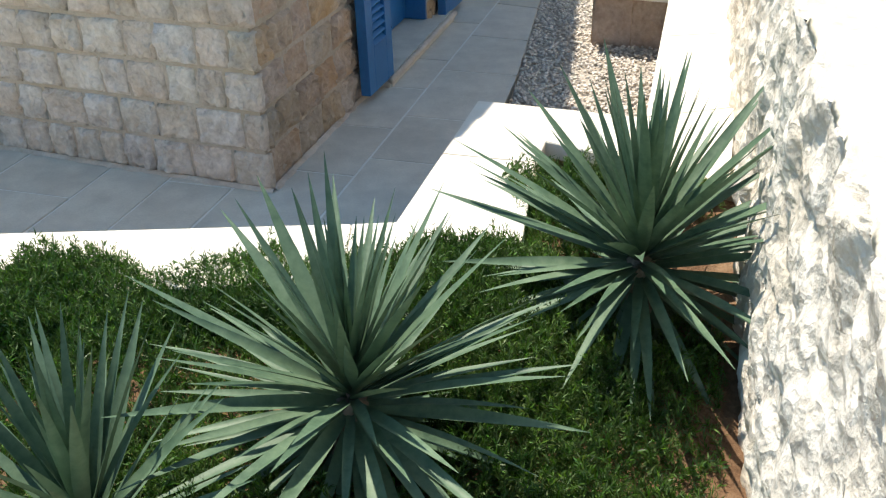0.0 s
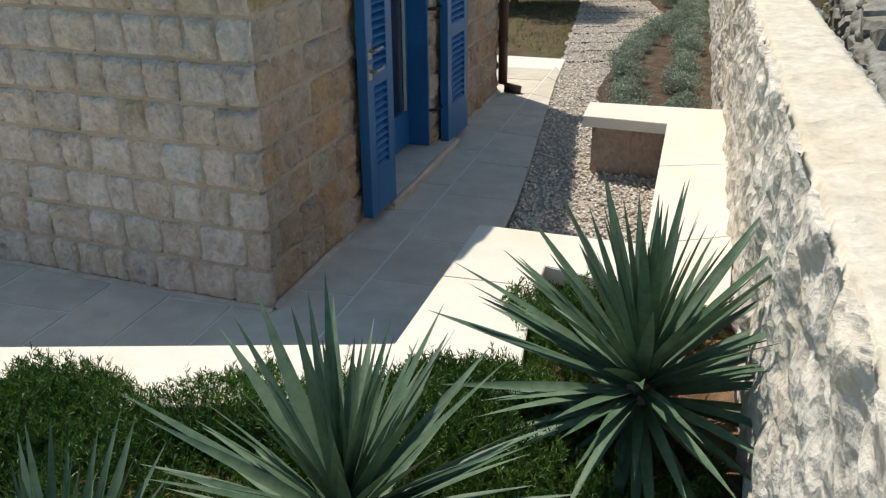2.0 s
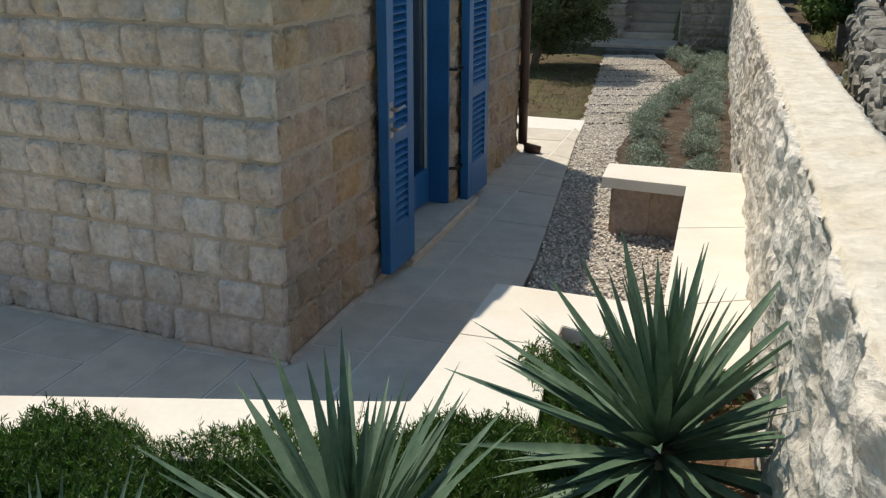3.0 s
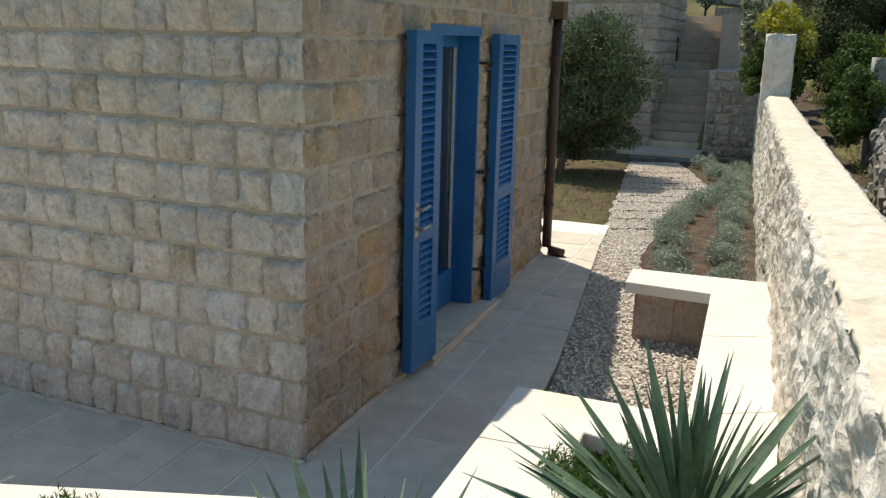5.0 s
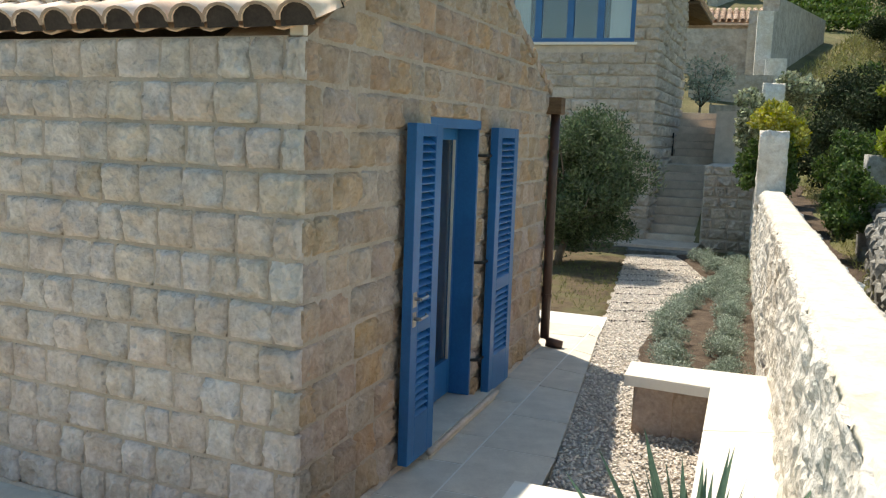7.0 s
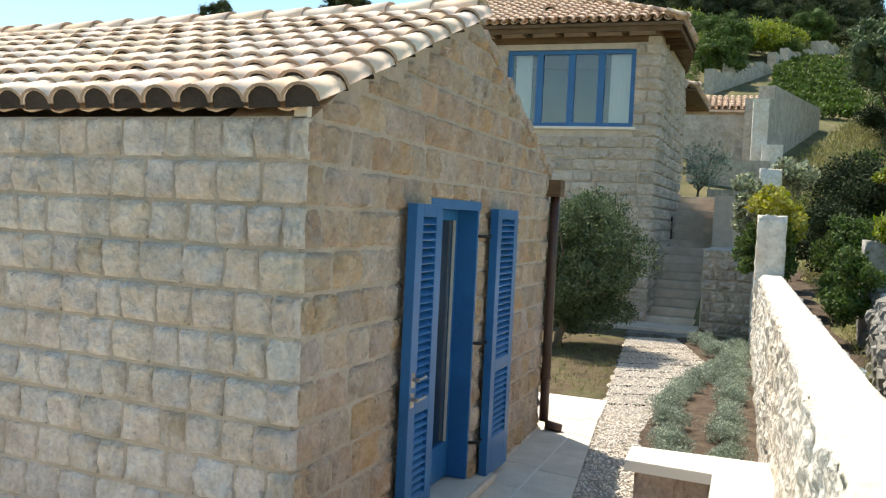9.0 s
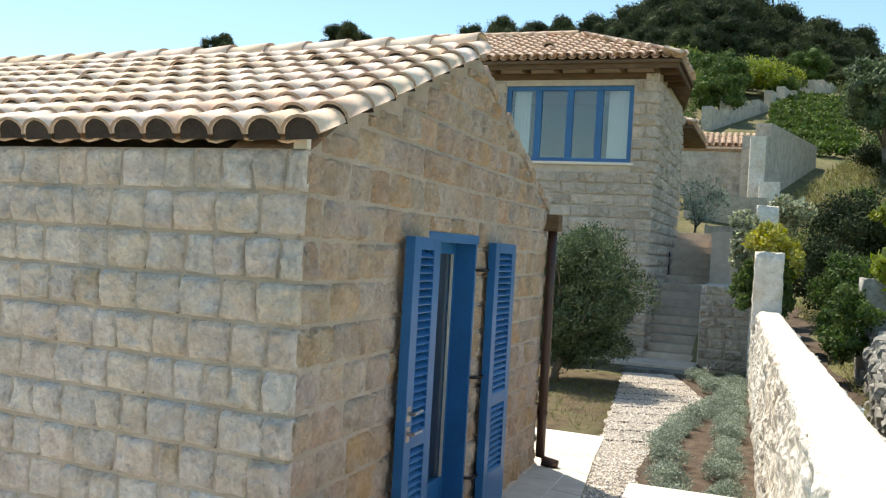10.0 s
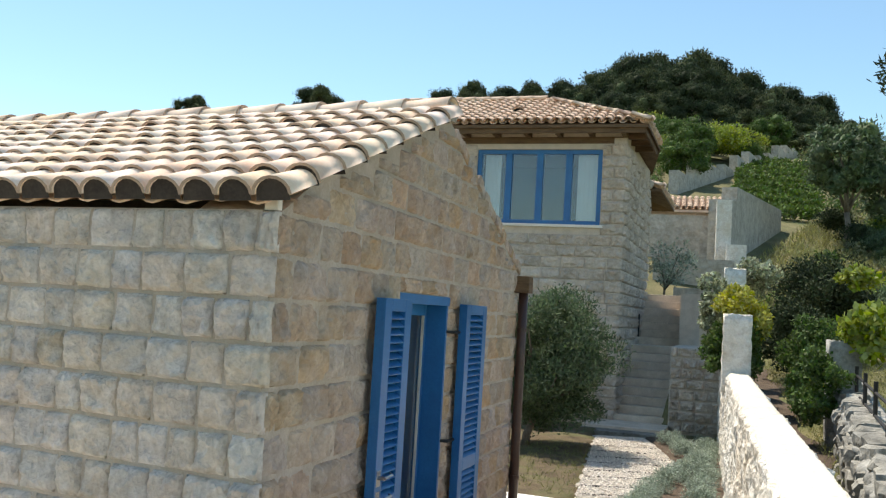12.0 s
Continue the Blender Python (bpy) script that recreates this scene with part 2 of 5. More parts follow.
def box(x0, x1, y0, y1, z0, z1, m=None, bevel=0.0):
    """A box with small bevels."""
    if bevel <= 0:
        V = [Vector((x, y, z)) for z in (z0, z1) for y in (y0, y1) for x in (x0, x1)]
        F = [[0, 2, 3, 1], [4, 5, 7, 6], [0, 1, 5, 4], [2, 6, 7, 3], [0, 4, 6, 2], [1, 3, 7, 5]]
    else:
        bm = bmesh.new()
        bmesh.ops.create_cube(bm, size=1)
        for v in bm.verts:
            v.co = Vector(((x0 + x1) / 2 + v.co.x * (x1 - x0), (y0 + y1) / 2 + v.co.y * (y1 - y0), (z0 + z1) / 2 + v.co.z * (z1 - z0)))
        bmesh.ops.bevel(bm, geom=bm.edges, offset=bevel, segments=2, affect="EDGES", profile=0.6)
        bm.verts.index_update()
        V, F = [v.co.copy() for v in bm.verts], [[v.index for v in f.verts] for f in bm.faces]
        bm.free()
    return [m @ v for v in V] if m is not None else V, F


def prism(poly, z0, z1):
    """An upright prism on a plan polygon."""
    n = len(poly)
    V = [Vector((*p, z0)) for p in poly] + [Vector((*p, z1)) for p in poly]
    return V, [list(range(n))[::-1], list(range(n, 2 * n))] + [[i, (i + 1) % n, n + (i + 1) % n, n + i] for i in range(n)]


def slab(poly, z0, z1, bevel=0.012):
    """A prism with a softened upper edge."""
    bm = bmesh.new()
    V, F = prism(poly, z0, z1)
    vs = [bm.verts.new(v) for v in V]
    for f in F:
        bm.faces.new([vs[i] for i in f])
    bm.normal_update()
    bmesh.ops.recalc_face_normals(bm, faces=bm.faces)
    bmesh.ops.bevel(bm, geom=[e for e in bm.edges if min(v.co.z for v in e.verts) > z1 - 1e-4 or abs(e.verts[0].co.z - e.verts[1].co.z) > 1e-3], offset=bevel, segments=2, affect="EDGES")
    bm.verts.index_update()
    out = [v.co.copy() for v in bm.verts], [[v.index for v in f.verts] for f in bm.faces]
    bm.free()
    return out


def tube(points, radii, sides=8):
    V, F = [], []
    pts = [Vector(p) for p in points]
    for i, p in enumerate(pts):
        d = (pts[min(i + 1, len(pts) - 1)] - pts[max(i - 1, 0)]).normalized()
        a = d.orthogonal().normalized()
        b = d.cross(a)
        for k in range(sides):
            t = 2 * math.pi * k / sides
            V.append(p + (a * math.cos(t) + b * math.sin(t)) * radii[i])
        if i:
            o = (i - 1) * sides
            F += [[o + k, o + (k + 1) % sides, o + sides + (k + 1) % sides, o + sides + k] for k in range(sides)]
    F += [list(range(sides))[::-1], list(range(len(V) - sides, len(V)))]
    return V, F


def axes(x, y, z, at):
    m = Matrix.Identity(4)
    for k, a in enumerate((x, y, z)):
        for r in range(3):
            m[r][k] = a[r]
    m.translation = at
    return m


def leaves(pos, way, length, width, mat, name, droop=0.0, facing=None, cores=None):
    """Many small folded leaves as one mesh; arrays of places and directions. cores: places of packed foliage lumps."""
    n = len(pos)
    way = way / (np.linalg.norm(way, axis=1)[:, None] + 1e-9)
    side = np.cross(way, rng.normal(size=(n, 3)) if facing is None else facing)
    side /= np.linalg.norm(side, axis=1)[:, None] + 1e-9
    L, Wd = length * rng.uniform(0.7, 1.25, n)[:, None], width * rng.uniform(0.75, 1.25, n)[:, None]
    mid = pos + way * L * 0.5
    tip = pos + way * L
    tip[:, 2] -= droop * L[:, 0]
    V = np.stack([pos, mid + side * Wd / 2, tip, mid - side * Wd / 2], 1).reshape(-1, 3)
    loops, total = np.arange(4 * n), np.full(n, 4)
    if cores is not None:
        count = len(cores)
        lumps = (LUMP_V[None] * (1 + rng.normal(0, 0.16, (count, len(LUMP_V), 1)))) * cores[:, None, 3:] + cores[:, None, :3]
        tri = (LUMP_F[None] + 4 * n + len(LUMP_V) * np.arange(count)[:, None, None]).reshape(-1)
        V = np.concatenate([V, lumps.reshape(-1, 3)])
        loops, total = np.concatenate([loops, tri]), np.concatenate([total, np.full(len(tri) // 3, 3)])
    me = bpy.data.meshes.new(name)
    me.vertices.add(len(V))
    me.vertices.foreach_set("co", V.astype(np.float32).ravel())
    me.loops.add(len(loops))
    me.loops.foreach_set("vertex_index", loops.astype(np.int32))
    me.polygons.add(len(total))
    me.polygons.foreach_set("loop_start", (np.cumsum(total) - total).astype(np.int32))
    me.polygons.foreach_set("loop_total", total.astype(np.int32))
    me.materials.append(mat)
    me.update()
    me.validate()
    return me


lump = bmesh.new()
bmesh.ops.create_icosphere(lump, subdivisions=2, radius=1.0)
lump.verts.index_update()
LUMP_V = np.array([tuple(v.co) for v in lump.verts])
LUMP_F = np.array([[v.index for v in f.verts] for f in lump.faces])
lump.free()


def ball(n):
    d = rng.normal(size=(n, 3))
    return d / np.linalg.norm(d, axis=1)[:, None]


def clumps(blobs, per, length, width, mat, name, shell=0.55, upward=0.3, core=0.0):
    """Leaves gathered in uneven clumps; blobs: rows of x, y, z, rx, ry, rz; core: share of each clump filled with packed foliage."""
    P, D, N_ = [], [], []
    for x, y, z, a, b, c in blobs:
        d = ball(per)
        r = rng.uniform(shell, 1.0, per)[:, None] ** 0.6 * rng.uniform(0.8, 1.12, per)[:, None]
        P.append(np.array((x, y, z)) + d * r * np.array((a, b, c)))
        w = np.cross(d, rng.normal(size=(per, 3))) + d * 0.5
        w[:, 2] += upward
        D.append(w)
        N_.append(d + rng.normal(scale=0.45, size=(per, 3)) + (0, 0, 0.25))
    cores = np.array([(x, y, z, a * core, b * core, c * core) for x, y, z, a, b, c in blobs]) if core else None
    return leaves(np.concatenate(P), np.concatenate(D), length, width, mat, name, facing=np.concatenate(N_), cores=cores)


# ---- the lie of the land ----
def wall_x(y):
    """The garden side of the boundary wall."""
    return 0.30 + 0.324 * y


def smooth(a, b, t):
    t = np.clip((t - a) / (b - a), 0, 1)
    return t * t * (3 - 2 * t)


def land(x, y):
    x, y = np.asarray(x, float), np.asarray(y, float)
    s = x - wall_x(y)
    hill = 2.6 + 0.27 * np.clip(y - 27, 0, 55) + 0.155 * np.clip(y - 82, 0, 65) + 0.02 * np.clip(y - 27, 0, 60) * np.tanh((x - 20) / 40)
    hill = hill + 0.7 * np.sin(x * 0.05 + 1) * smooth(40, 90, y)
    garden = -0.09 + smooth(17.8, 18.2, y) * 1.45 * smooth(4.9, 5.3, x - 0.36 * (y - 18)) + smooth(19.0, 23.5, y) * 1.3 * smooth(5.1, 4.9, x - 0.36 * (y - 18))
    garden = garden + 0.30 * smooth(2.5, 1.5, y)
    garden = np.where(y > 22, np.maximum(garden, smooth(22, 27, y) * 2.6), garden)
    lane = 0.25 + 0.05 * np.clip(y, 0, 30) + 0.16 * np.clip(s - 1.0, 0, 8)
    low = garden + (lane - garden) * smooth(0.02, 0.28, s)
    return low + (hill - low) * smooth(24, 34, y)


def spaced(lo, a, b, hi, fine, far):
    inner = np.arange(a, b, fine)
    out = b + (hi - b) * np.linspace(0, 1, far) ** 2.2
    back = a - (a - lo) * np.linspace(0, 1, far)[1:] ** 2.2
    return np.concatenate([back[::-1], inner, out])


def sheet(xs, ys, height, name, mat, parent=None, label=""):
    X, Y = np.meshgrid(xs, ys)
    Z = height(X, Y)
    n, k = len(xs), len(ys)
    F = [[j * n + i, j * n + i + 1, (j + 1) * n + i + 1, (j + 1) * n + i] for j in range(k - 1) for i in range(n - 1)]
    return part(name, (np.stack([X, Y, Z], -1).reshape(-1, 3), F), mat, parent, label, True)


ground = sheet(spaced(-900, -6, 14, 900, 0.16, 60), spaced(-300, -3, 30, 1500, 0.16, 70), land, "ground", GROUND)
tagged(ground, "dry grassy hillside rising behind the houses", "ground", kind="structure")

# ---- cottage frame: along the gable, along the front wall ----
C0 = Vector((-0.68, 4.12, 0))
GD, GN = Vector((0.3336, 0.9427, 0)), Vector((0.9427, -0.3336, 0))
LD, LN = Vector((-0.909, 0.416, 0)), Vector((-0.416, -0.909, 0))
UP = Vector((0, 0, 1))
GW, RU, EAVE, APEX, LONG = 4.95, 2.5, 2.47, 3.45, 7.0
DOOR0, DOOR1, DOORTOP = 1.68, 2.74, 2.13
GM = axes(GD, -GN, UP, C0)          # x along the gable, -y outward
LM = axes(-LD, -LN, UP, C0)         # x towards the gable corner, -y outward


def top_of_gable(u):
    return EAVE + 0.04 + (APEX - EAVE - 0.04) * (u / RU if u < RU else (GW - u) / (GW - RU))


def rock_block(seed):
    """A rock-faced block of unit size: a raised rough face inside drafted edges."""
    r = np.random.default_rng(seed)
    nx, nz = 14, 11
    off = Vector(r.uniform(-50, 50, 3))
    V, F = [], []
    for j in range(nz):
        for i in range(nx):
            a, b = i / (nx - 1), j / (nz - 1)
            edge = min(a, 1 - a) * 1.3, min(b, 1 - b)
            e = max(0.0, min(1.0, min(edge) / 0.10))
            jx = noise.noise(Vector((a * 2.5, b * 2.5, 3)) + off) * 0.022
            jz = noise.noise(Vector((a * 2.5, b * 2.5, 9)) + off) * 0.03
            chip = noise.noise(Vector((a * 9, b * 4.5, 0)) + off)
            d = 0.12 + 0.46 * e ** 0.6 + 0.60 * e * noise.noise(Vector((a * 2.2, b * 1.8, 0)) + off) + 0.42 * e * chip + 0.28 * e * abs(noise.noise(Vector((a * 5, b * 7, 4)) + off))
            V.append(Vector((a - 0.5 + jx, -max(0.05, d), b - 0.5 + jz)))
            if i and j:
                k = j * nx + i
                F.append([k - nx - 1, k - nx, k, k - 1])
    n = len(V)
    rim = [i for i in range(nx)] + [j * nx + nx - 1 for j in range(1, nz)] + [(nz - 1) * nx + i for i in range(nx - 2, -1, -1)] + [j * nx for j in range(nz - 2, 0, -1)]
    V += [Vector((V[i].x, 0.6, V[i].z)) for i in rim]
    for k in range(len(rim)):
        F.append([rim[(k + 1) % len(rim)], rim[k], n + k, n + (k + 1) % len(rim)])
    return V, F


def block_meshes(mat, name, count=10):
    return [mesh(name, *rock_block(100 + k), mat, True) for k in range(count)]


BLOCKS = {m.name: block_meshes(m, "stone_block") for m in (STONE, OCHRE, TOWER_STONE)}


def courses(length, z0, z1, rise, wide, seed, allowed, first=0.0):
    """Stones of a wall: rows of x0, x1, z0, z1 that the test lets stand."""
    r = np.random.default_rng(seed)
    rows, n = [], max(1, round((z1 - z0) / rise))
    for c in range(n):
        a, b = z0 + (z1 - z0) * c / n, z0 + (z1 - z0) * (c + 1) / n
        x = first if c % 2 else first - wide * 0.0
        half = True if c % 2 else False
        while x < length - 0.02:
            w = wide * r.uniform(0.72, 1.3) * (0.62 if half else 1)
            half = False
            if length - x - w < wide * 0.5:
                w = length - x
            w = min(w, length - x)
            for x0, x1, s0, s1 in allowed(x, x + w, a, b):
                rows.append((x0, x1, s0, s1))
            x += w
    return rows


def lay(rows, m, depth, mats, parent, seed, joint=0.015, limit=300, sunk=0.0):
    """Each stone an object on a shared mesh, the rest of them joined; sunk: how deep the drafted edges sit in the mortar."""
    r = np.random.default_rng(seed)
    rest = []
    for k, (x0, x1, z0, z1) in enumerate(rows):
        me = mats[r.integers(len(mats))]
        w, h = x1 - x0 - joint, z1 - z0 - joint
        if w < 0.03 or h < 0.03:
            continue
        q = m @ Matrix.LocRotScale(((x0 + x1) / 2, sunk, (z0 + z1) / 2), Euler((0, radians(r.normal(0, 0.5)), 0)), (w, depth * r.uniform(0.75, 1.25), h))
        if k < limit:
            put(new("stone_block", me), parent, q)
        else:
            rest.append(([q @ v.co for v in me.vertices], [list(p.vertices) for p in me.polygons]))
    if rest:
        part("stone_blocks", join(*rest), mats[0].materials[0], parent, "more rock-faced stone blocks", True, kind="stuff")


cottage = thing("stone_cottage", C0, "small rock-faced limestone cottage with tiled gable roof", "house")


def wall_panel(poly, thick, m):
    """An upright wall cut to a polygon of x, z; its outer face lies at y = 0."""
    n = len(poly)
    V = [m @ Vector((x, 0, z)) for x, z in poly] + [m @ Vector((x, thick, z)) for x, z in poly]
    return V, [list(range(n)), list(range(n, 2 * n))[::-1]] + [[(i + 1) % n, i, n + i, n + (i + 1) % n] for i in range(n)]


tg = top_of_gable
gable = part("gable_wall", wall_panel([(0.07, -0.1), (DOOR0, -0.1), (DOOR0, DOORTOP), (DOOR1, DOORTOP), (DOOR1, -0.1), (GW, -0.1), (GW, tg(GW)), (RU, tg(RU)), (0.42, tg(0.42)), (0.07, EAVE - 0.004)], 0.45, GM), MORTAR, cottage, "gable wall of warm ochre-blotched rock-faced stone")
part("corner_mortar", wall_panel([(0, -0.1), (0.068, -0.1), (0.068, EAVE - 0.01), (0, EAVE - 0.01)], 0.06, GM), MORTAR, cottage)
front = part("front_wall", wall_panel([(-LONG, -0.1), (-0.06, -0.1), (-0.06, EAVE), (-LONG, EAVE)], 0.4, LM), MORTAR, cottage, "front wall of grey-beige rock-faced stone courses")
BM = axes(GD, -GN, UP, C0 + LD * (LONG - 0.45))
part("end_wall", wall_panel([(0.3, -0.1), (GW, -0.1), (GW, tg(GW)), (RU, tg(RU)), (0.3, tg(0.3))], 0.45, BM), MORTAR, cottage)
part("rear_wall", wall_panel([(-LONG, -0.1), (-0.45, -0.1), (-0.45, EAVE), (-LONG, EAVE)], 0.4, axes(-LD, -LN, UP, C0 + GD * (GW - 0.42))), MORTAR, cottage)
part("inner_floor", prism([tuple((C0 + GD * a + LD * b).xy) for a, b in ((0.3, 0.3), (4.6, 0.3), (4.6, 6.6), (0.3, 6.6))], 0.02, 0.1), DARK, cottage)


def gable_fit(x0, x1, a, b):
    """Cuts a stone to the door opening and the slope of the gable."""
    out = []
    spans = [(x0, x1)]
    if b > 0.0 and a < DOORTOP - 0.03 and x1 > DOOR0 and x0 < DOOR1:
        spans = [(x0, min(x1, DOOR0)), (max(x0, DOOR1), x1)]
        p, q = max(x0, DOOR0), min(x1, DOOR1)
        if b - DOORTOP > 0.08 and q - p > 0.08:
            out.append((p, q, DOORTOP + 0.02, b))
    for p, q in spans:
        if q - p < 0.07:
            continue
        t = min(tg(p), tg(q))
        if a > EAVE - 0.1:
            lim = t - 0.02
            if lim - a < 0.07:
                # shorten the stone towards the ridge until it fits
                while q - p > 0.1 and min(tg(p), tg(q)) - a < 0.1:
                    if tg(p) < tg(q):
                        p += 0.03
                    else:
                        q -= 0.03
                lim = min(tg(p), tg(q)) - 0.02
            if q - p > 0.08 and lim - a > 0.05:
                out.append((p, q, a, min(b, lim)))
        else:
            out.append((p, q, a, min(b, t)))
    return out

def skirting(a, b, out, name, seed):
    """An uneven bead of lime mortar where a wall meets the paving."""
    r = np.random.default_rng(seed)
    n = int((b - a).length / 0.05)
    V, F = [], []
    for i in range(n + 1):
        p = a.lerp(b, i / n)
        w, h = 0.036 + r.uniform(-0.006, 0.010), 0.008 + r.uniform(-0.003, 0.007)
        V += [p + out * 0.01 + UP * 0.016, p + out * (w * 0.7) + UP * h, p + out * w + UP * 0.001]
        if i:
            o = 3 * (i - 1)
            F += [[o, o + 3, o + 4, o + 1], [o + 1, o + 4, o + 5, o + 2]]
    part(name, (V, F), SKIRT, cottage, "uneven mortar bead at the foot of the wall", True)


skirting(C0 + LD * 6.9, C0 - LD * 0.03, LN, "mortar_bead", 301)
skirting(C0 + GN * 0.0, C0 + GD * 1.5, GN, "mortar_bead", 302)
skirting(C0 + GD * 3.0, C0 + GD * GW, GN, "mortar_bead", 303)

# ---- door, shutters, step, downpipe ----
def shutter(p0, p1, label, latch):
    """A louvred leaf between two plan points (along the gable, outward)."""
    a, b = C0 + GD * p0[0] + GN * p0[1], C0 + GD * p1[0] + GN * p1[1]
    x = (b - a).normalized()
    w = (b - a).length
    y = UP.cross(x)
    m = axes(x, y, UP, a + Vector((0, 0, 0.06)))
    H, t, st = 2.05, 0.062, 0.10
    leaf = tagged(put(new("shutter"), cottage, Matrix.Translation(a)), label)
    for x0, x1 in ((0, st), (w - st, w)):
        part("stile", box(x0, x1, -t, 0, 0, H, m, 0.004), BLUE, leaf)
    for z0, z1 in ((0, 0.28), (0.80, 0.89), (H - 0.075, H)):
        part("rail", box(st, w - st, -t, 0, z0, z1, m, 0.004), BLUE, leaf)
    for z0, z1, n in ((0.28, 0.80, 11), (0.89, H - 0.075, 23)):
        for k in range(n):
            z = z0 + (z1 - z0) * (k + 0.5) / n
            q = m @ Matrix.Translation((w / 2, -t / 2, z)) @ Matrix.Rotation(radians(38 if y.dot(GN) < 0 else -38), 4, "X")
            part("slat", box(-(w / 2 - st), w / 2 - st, -0.036, 0.036, -0.004, 0.004, q), BLUE, leaf)
    return leaf, m, w


near_leaf, nm, _ = shutter((1.18, 0.055), (1.585, 0.068), "open blue louvred shutter leaf with steel latch", True)
shutter((2.865, 0.050), (3.41, 0.058), "open blue louvred shutter leaf held by hinge arms", False)
out_y = -0.062 if nm.col[1].xyz.dot(GN) < 0 else 0.0
sgn = -1 if out_y < 0 else 1
for z in (1.02, 0.90):
    part("latch", join(tube([nm @ Vector((0.045, out_y, z)), nm @ Vector((0.045, out_y + sgn * 0.04, z))], [0.012, 0.012]),
                       tube([nm @ Vector((0.045, out_y + sgn * 0.04, z)), nm @ Vector((0.13, out_y + sgn * 0.05, z + 0.01)), nm @ Vector((0.15, out_y + sgn * 0.03, z + 0.015))], [0.009, 0.008, 0.006]),
                       box(0.02, 0.07, out_y - 0.003, out_y + 0.003, z - 0.05, z + 0.04, nm, 0.002)), STEEL, near_leaf, "worn steel shutter latch")
for z in (0.35, 1.1, 1.9):
    part("hinge_arm", tube([C0 + GD * 2.72 + GN * -0.02 + UP * z, C0 + GD * 2.76 + GN * 0.05 + UP * z, C0 + GD * 2.90 + GN * 0.06 + UP * z], [0.012, 0.012, 0.012], 6), IRON, cottage, "dark iron hinge arm")
    part("hinge_arm", tube([C0 + GD * 1.70 + GN * -0.02 + UP * z, C0 + GD * 1.69 + GN * 0.06 + UP * z, C0 + GD * 1.64 + GN * 0.10 + UP * z], [0.012, 0.012, 0.012], 6), IRON, cottage, "dark iron hinge arm")
DM = GM
jamb = part("door_frame", join(box(DOOR0, DOOR0 + 0.035, 0.0, 0.26, 0.08, DOORTOP, DM, 0.003), box(DOOR1 - 0.035, DOOR1, 0.0, 0.22, 0.08, DOORTOP, DM, 0.003),
                               box(DOOR0, DOOR1, -0.012, 0.30, DOORTOP - 0.04, DOORTOP + 0.025, DM, 0.003)), BLUE, cottage, "deep blue painted door lining")
for a, b in ((DOOR0 + 0.035, 2.205), (2.215, DOOR1 - 0.035)):
    leaf = part("door_leaf", join(box(a, a + 0.058, 0.155, 0.205, 0.09, DOORTOP - 0.04, DM, 0.004), box(b - 0.058, b, 0.155, 0.205, 0.09, DOORTOP - 0.04, DM, 0.004),
                                  box(a + 0.058, b - 0.058, 0.155, 0.205, 0.09, 0.36, DM, 0.004), box(a + 0.058, b - 0.058, 0.155, 0.205, DOORTOP - 0.12, DOORTOP - 0.04, DM, 0.004)), BLUE, cottage, "blue glazed door leaf, closed")
    part("glazing_bead", join(box(b - 0.066, b - 0.058, 0.150, 0.17, 0.36, DOORTOP - 0.12, DM), box(a + 0.058, a + 0.066, 0.150, 0.17, 0.36, DOORTOP - 0.12, DM)), LEAD, leaf, "thin pale glazing bead")
    pane = part("pane", box(a + 0.055, b - 0.055, 0.175, 0.181, 0.35, DOORTOP - 0.11, DM), GLASS, leaf, "clear door pane")
    pane.visible_shadow = False
part("door_curtain", join(*[box(DOOR0 + 0.05 + k * 0.05, DOOR0 + 0.10 + k * 0.05, 0.27 + 0.012 * math.sin(k * 2.1), 0.275 + 0.012 * math.sin(k * 2.1), 0.12, DOORTOP - 0.05, DM) for k in range(19)]), LINEN, cottage, "dim brown curtain behind the door panes")
part("doorstep", slab([tuple((C0 + GD * a + GN * b).xy) for a, b in ((1.50, 0.14), (1.50, -0.32), (3.0, -0.32), (3.0, 0.14))], -0.02, 0.075, 0.012), PAVE, cottage, "pale stone doorstep")

part("step_nosing", tube([C0 + GD * a + GN * 0.142 + UP * 0.05 for a in (1.49, 2.0, 2.5, 3.01)], [0.022] * 4, 10), SKIRT, cottage, "rounded pale nosing of the doorstep", True)

PIPE = C0 + GD * (GW - 0.05) + GN * 0.075
part("downpipe", tube([PIPE + UP * z for z in (0.09, 0.8, 1.6, 2.27)], [0.045] * 4, 14), BROWN, cottage, "brown round downpipe", True)
part("pipe_shoe", tube([PIPE + UP * 0.1, PIPE + UP * 0.05 + GN * 0.03, PIPE + UP * 0.03 + GN * 0.18], [0.048, 0.05, 0.042], 12), BROWN, cottage, "turned-out pipe foot", True)
for z in (0.5, 1.9):
    part("pipe_bracket", tube([PIPE + UP * z, PIPE + UP * (z + 0.03)], [0.052, 0.052], 12), BROWN, cottage)
part("gutter_end", box(-0.09, 0.09, -0.07, 0.11, -0.06, 0.10, axes(GD, -GN, UP, PIPE + UP * 2.33), 0.008), WOOD, cottage, "brown gutter end box")
part("eave_block", box(0.015, 0.06, -0.012, 0.06, EAVE + 0.0, EAVE + 0.075, GM, 0.008), SEAT, cottage, "white mortar block under the verge")


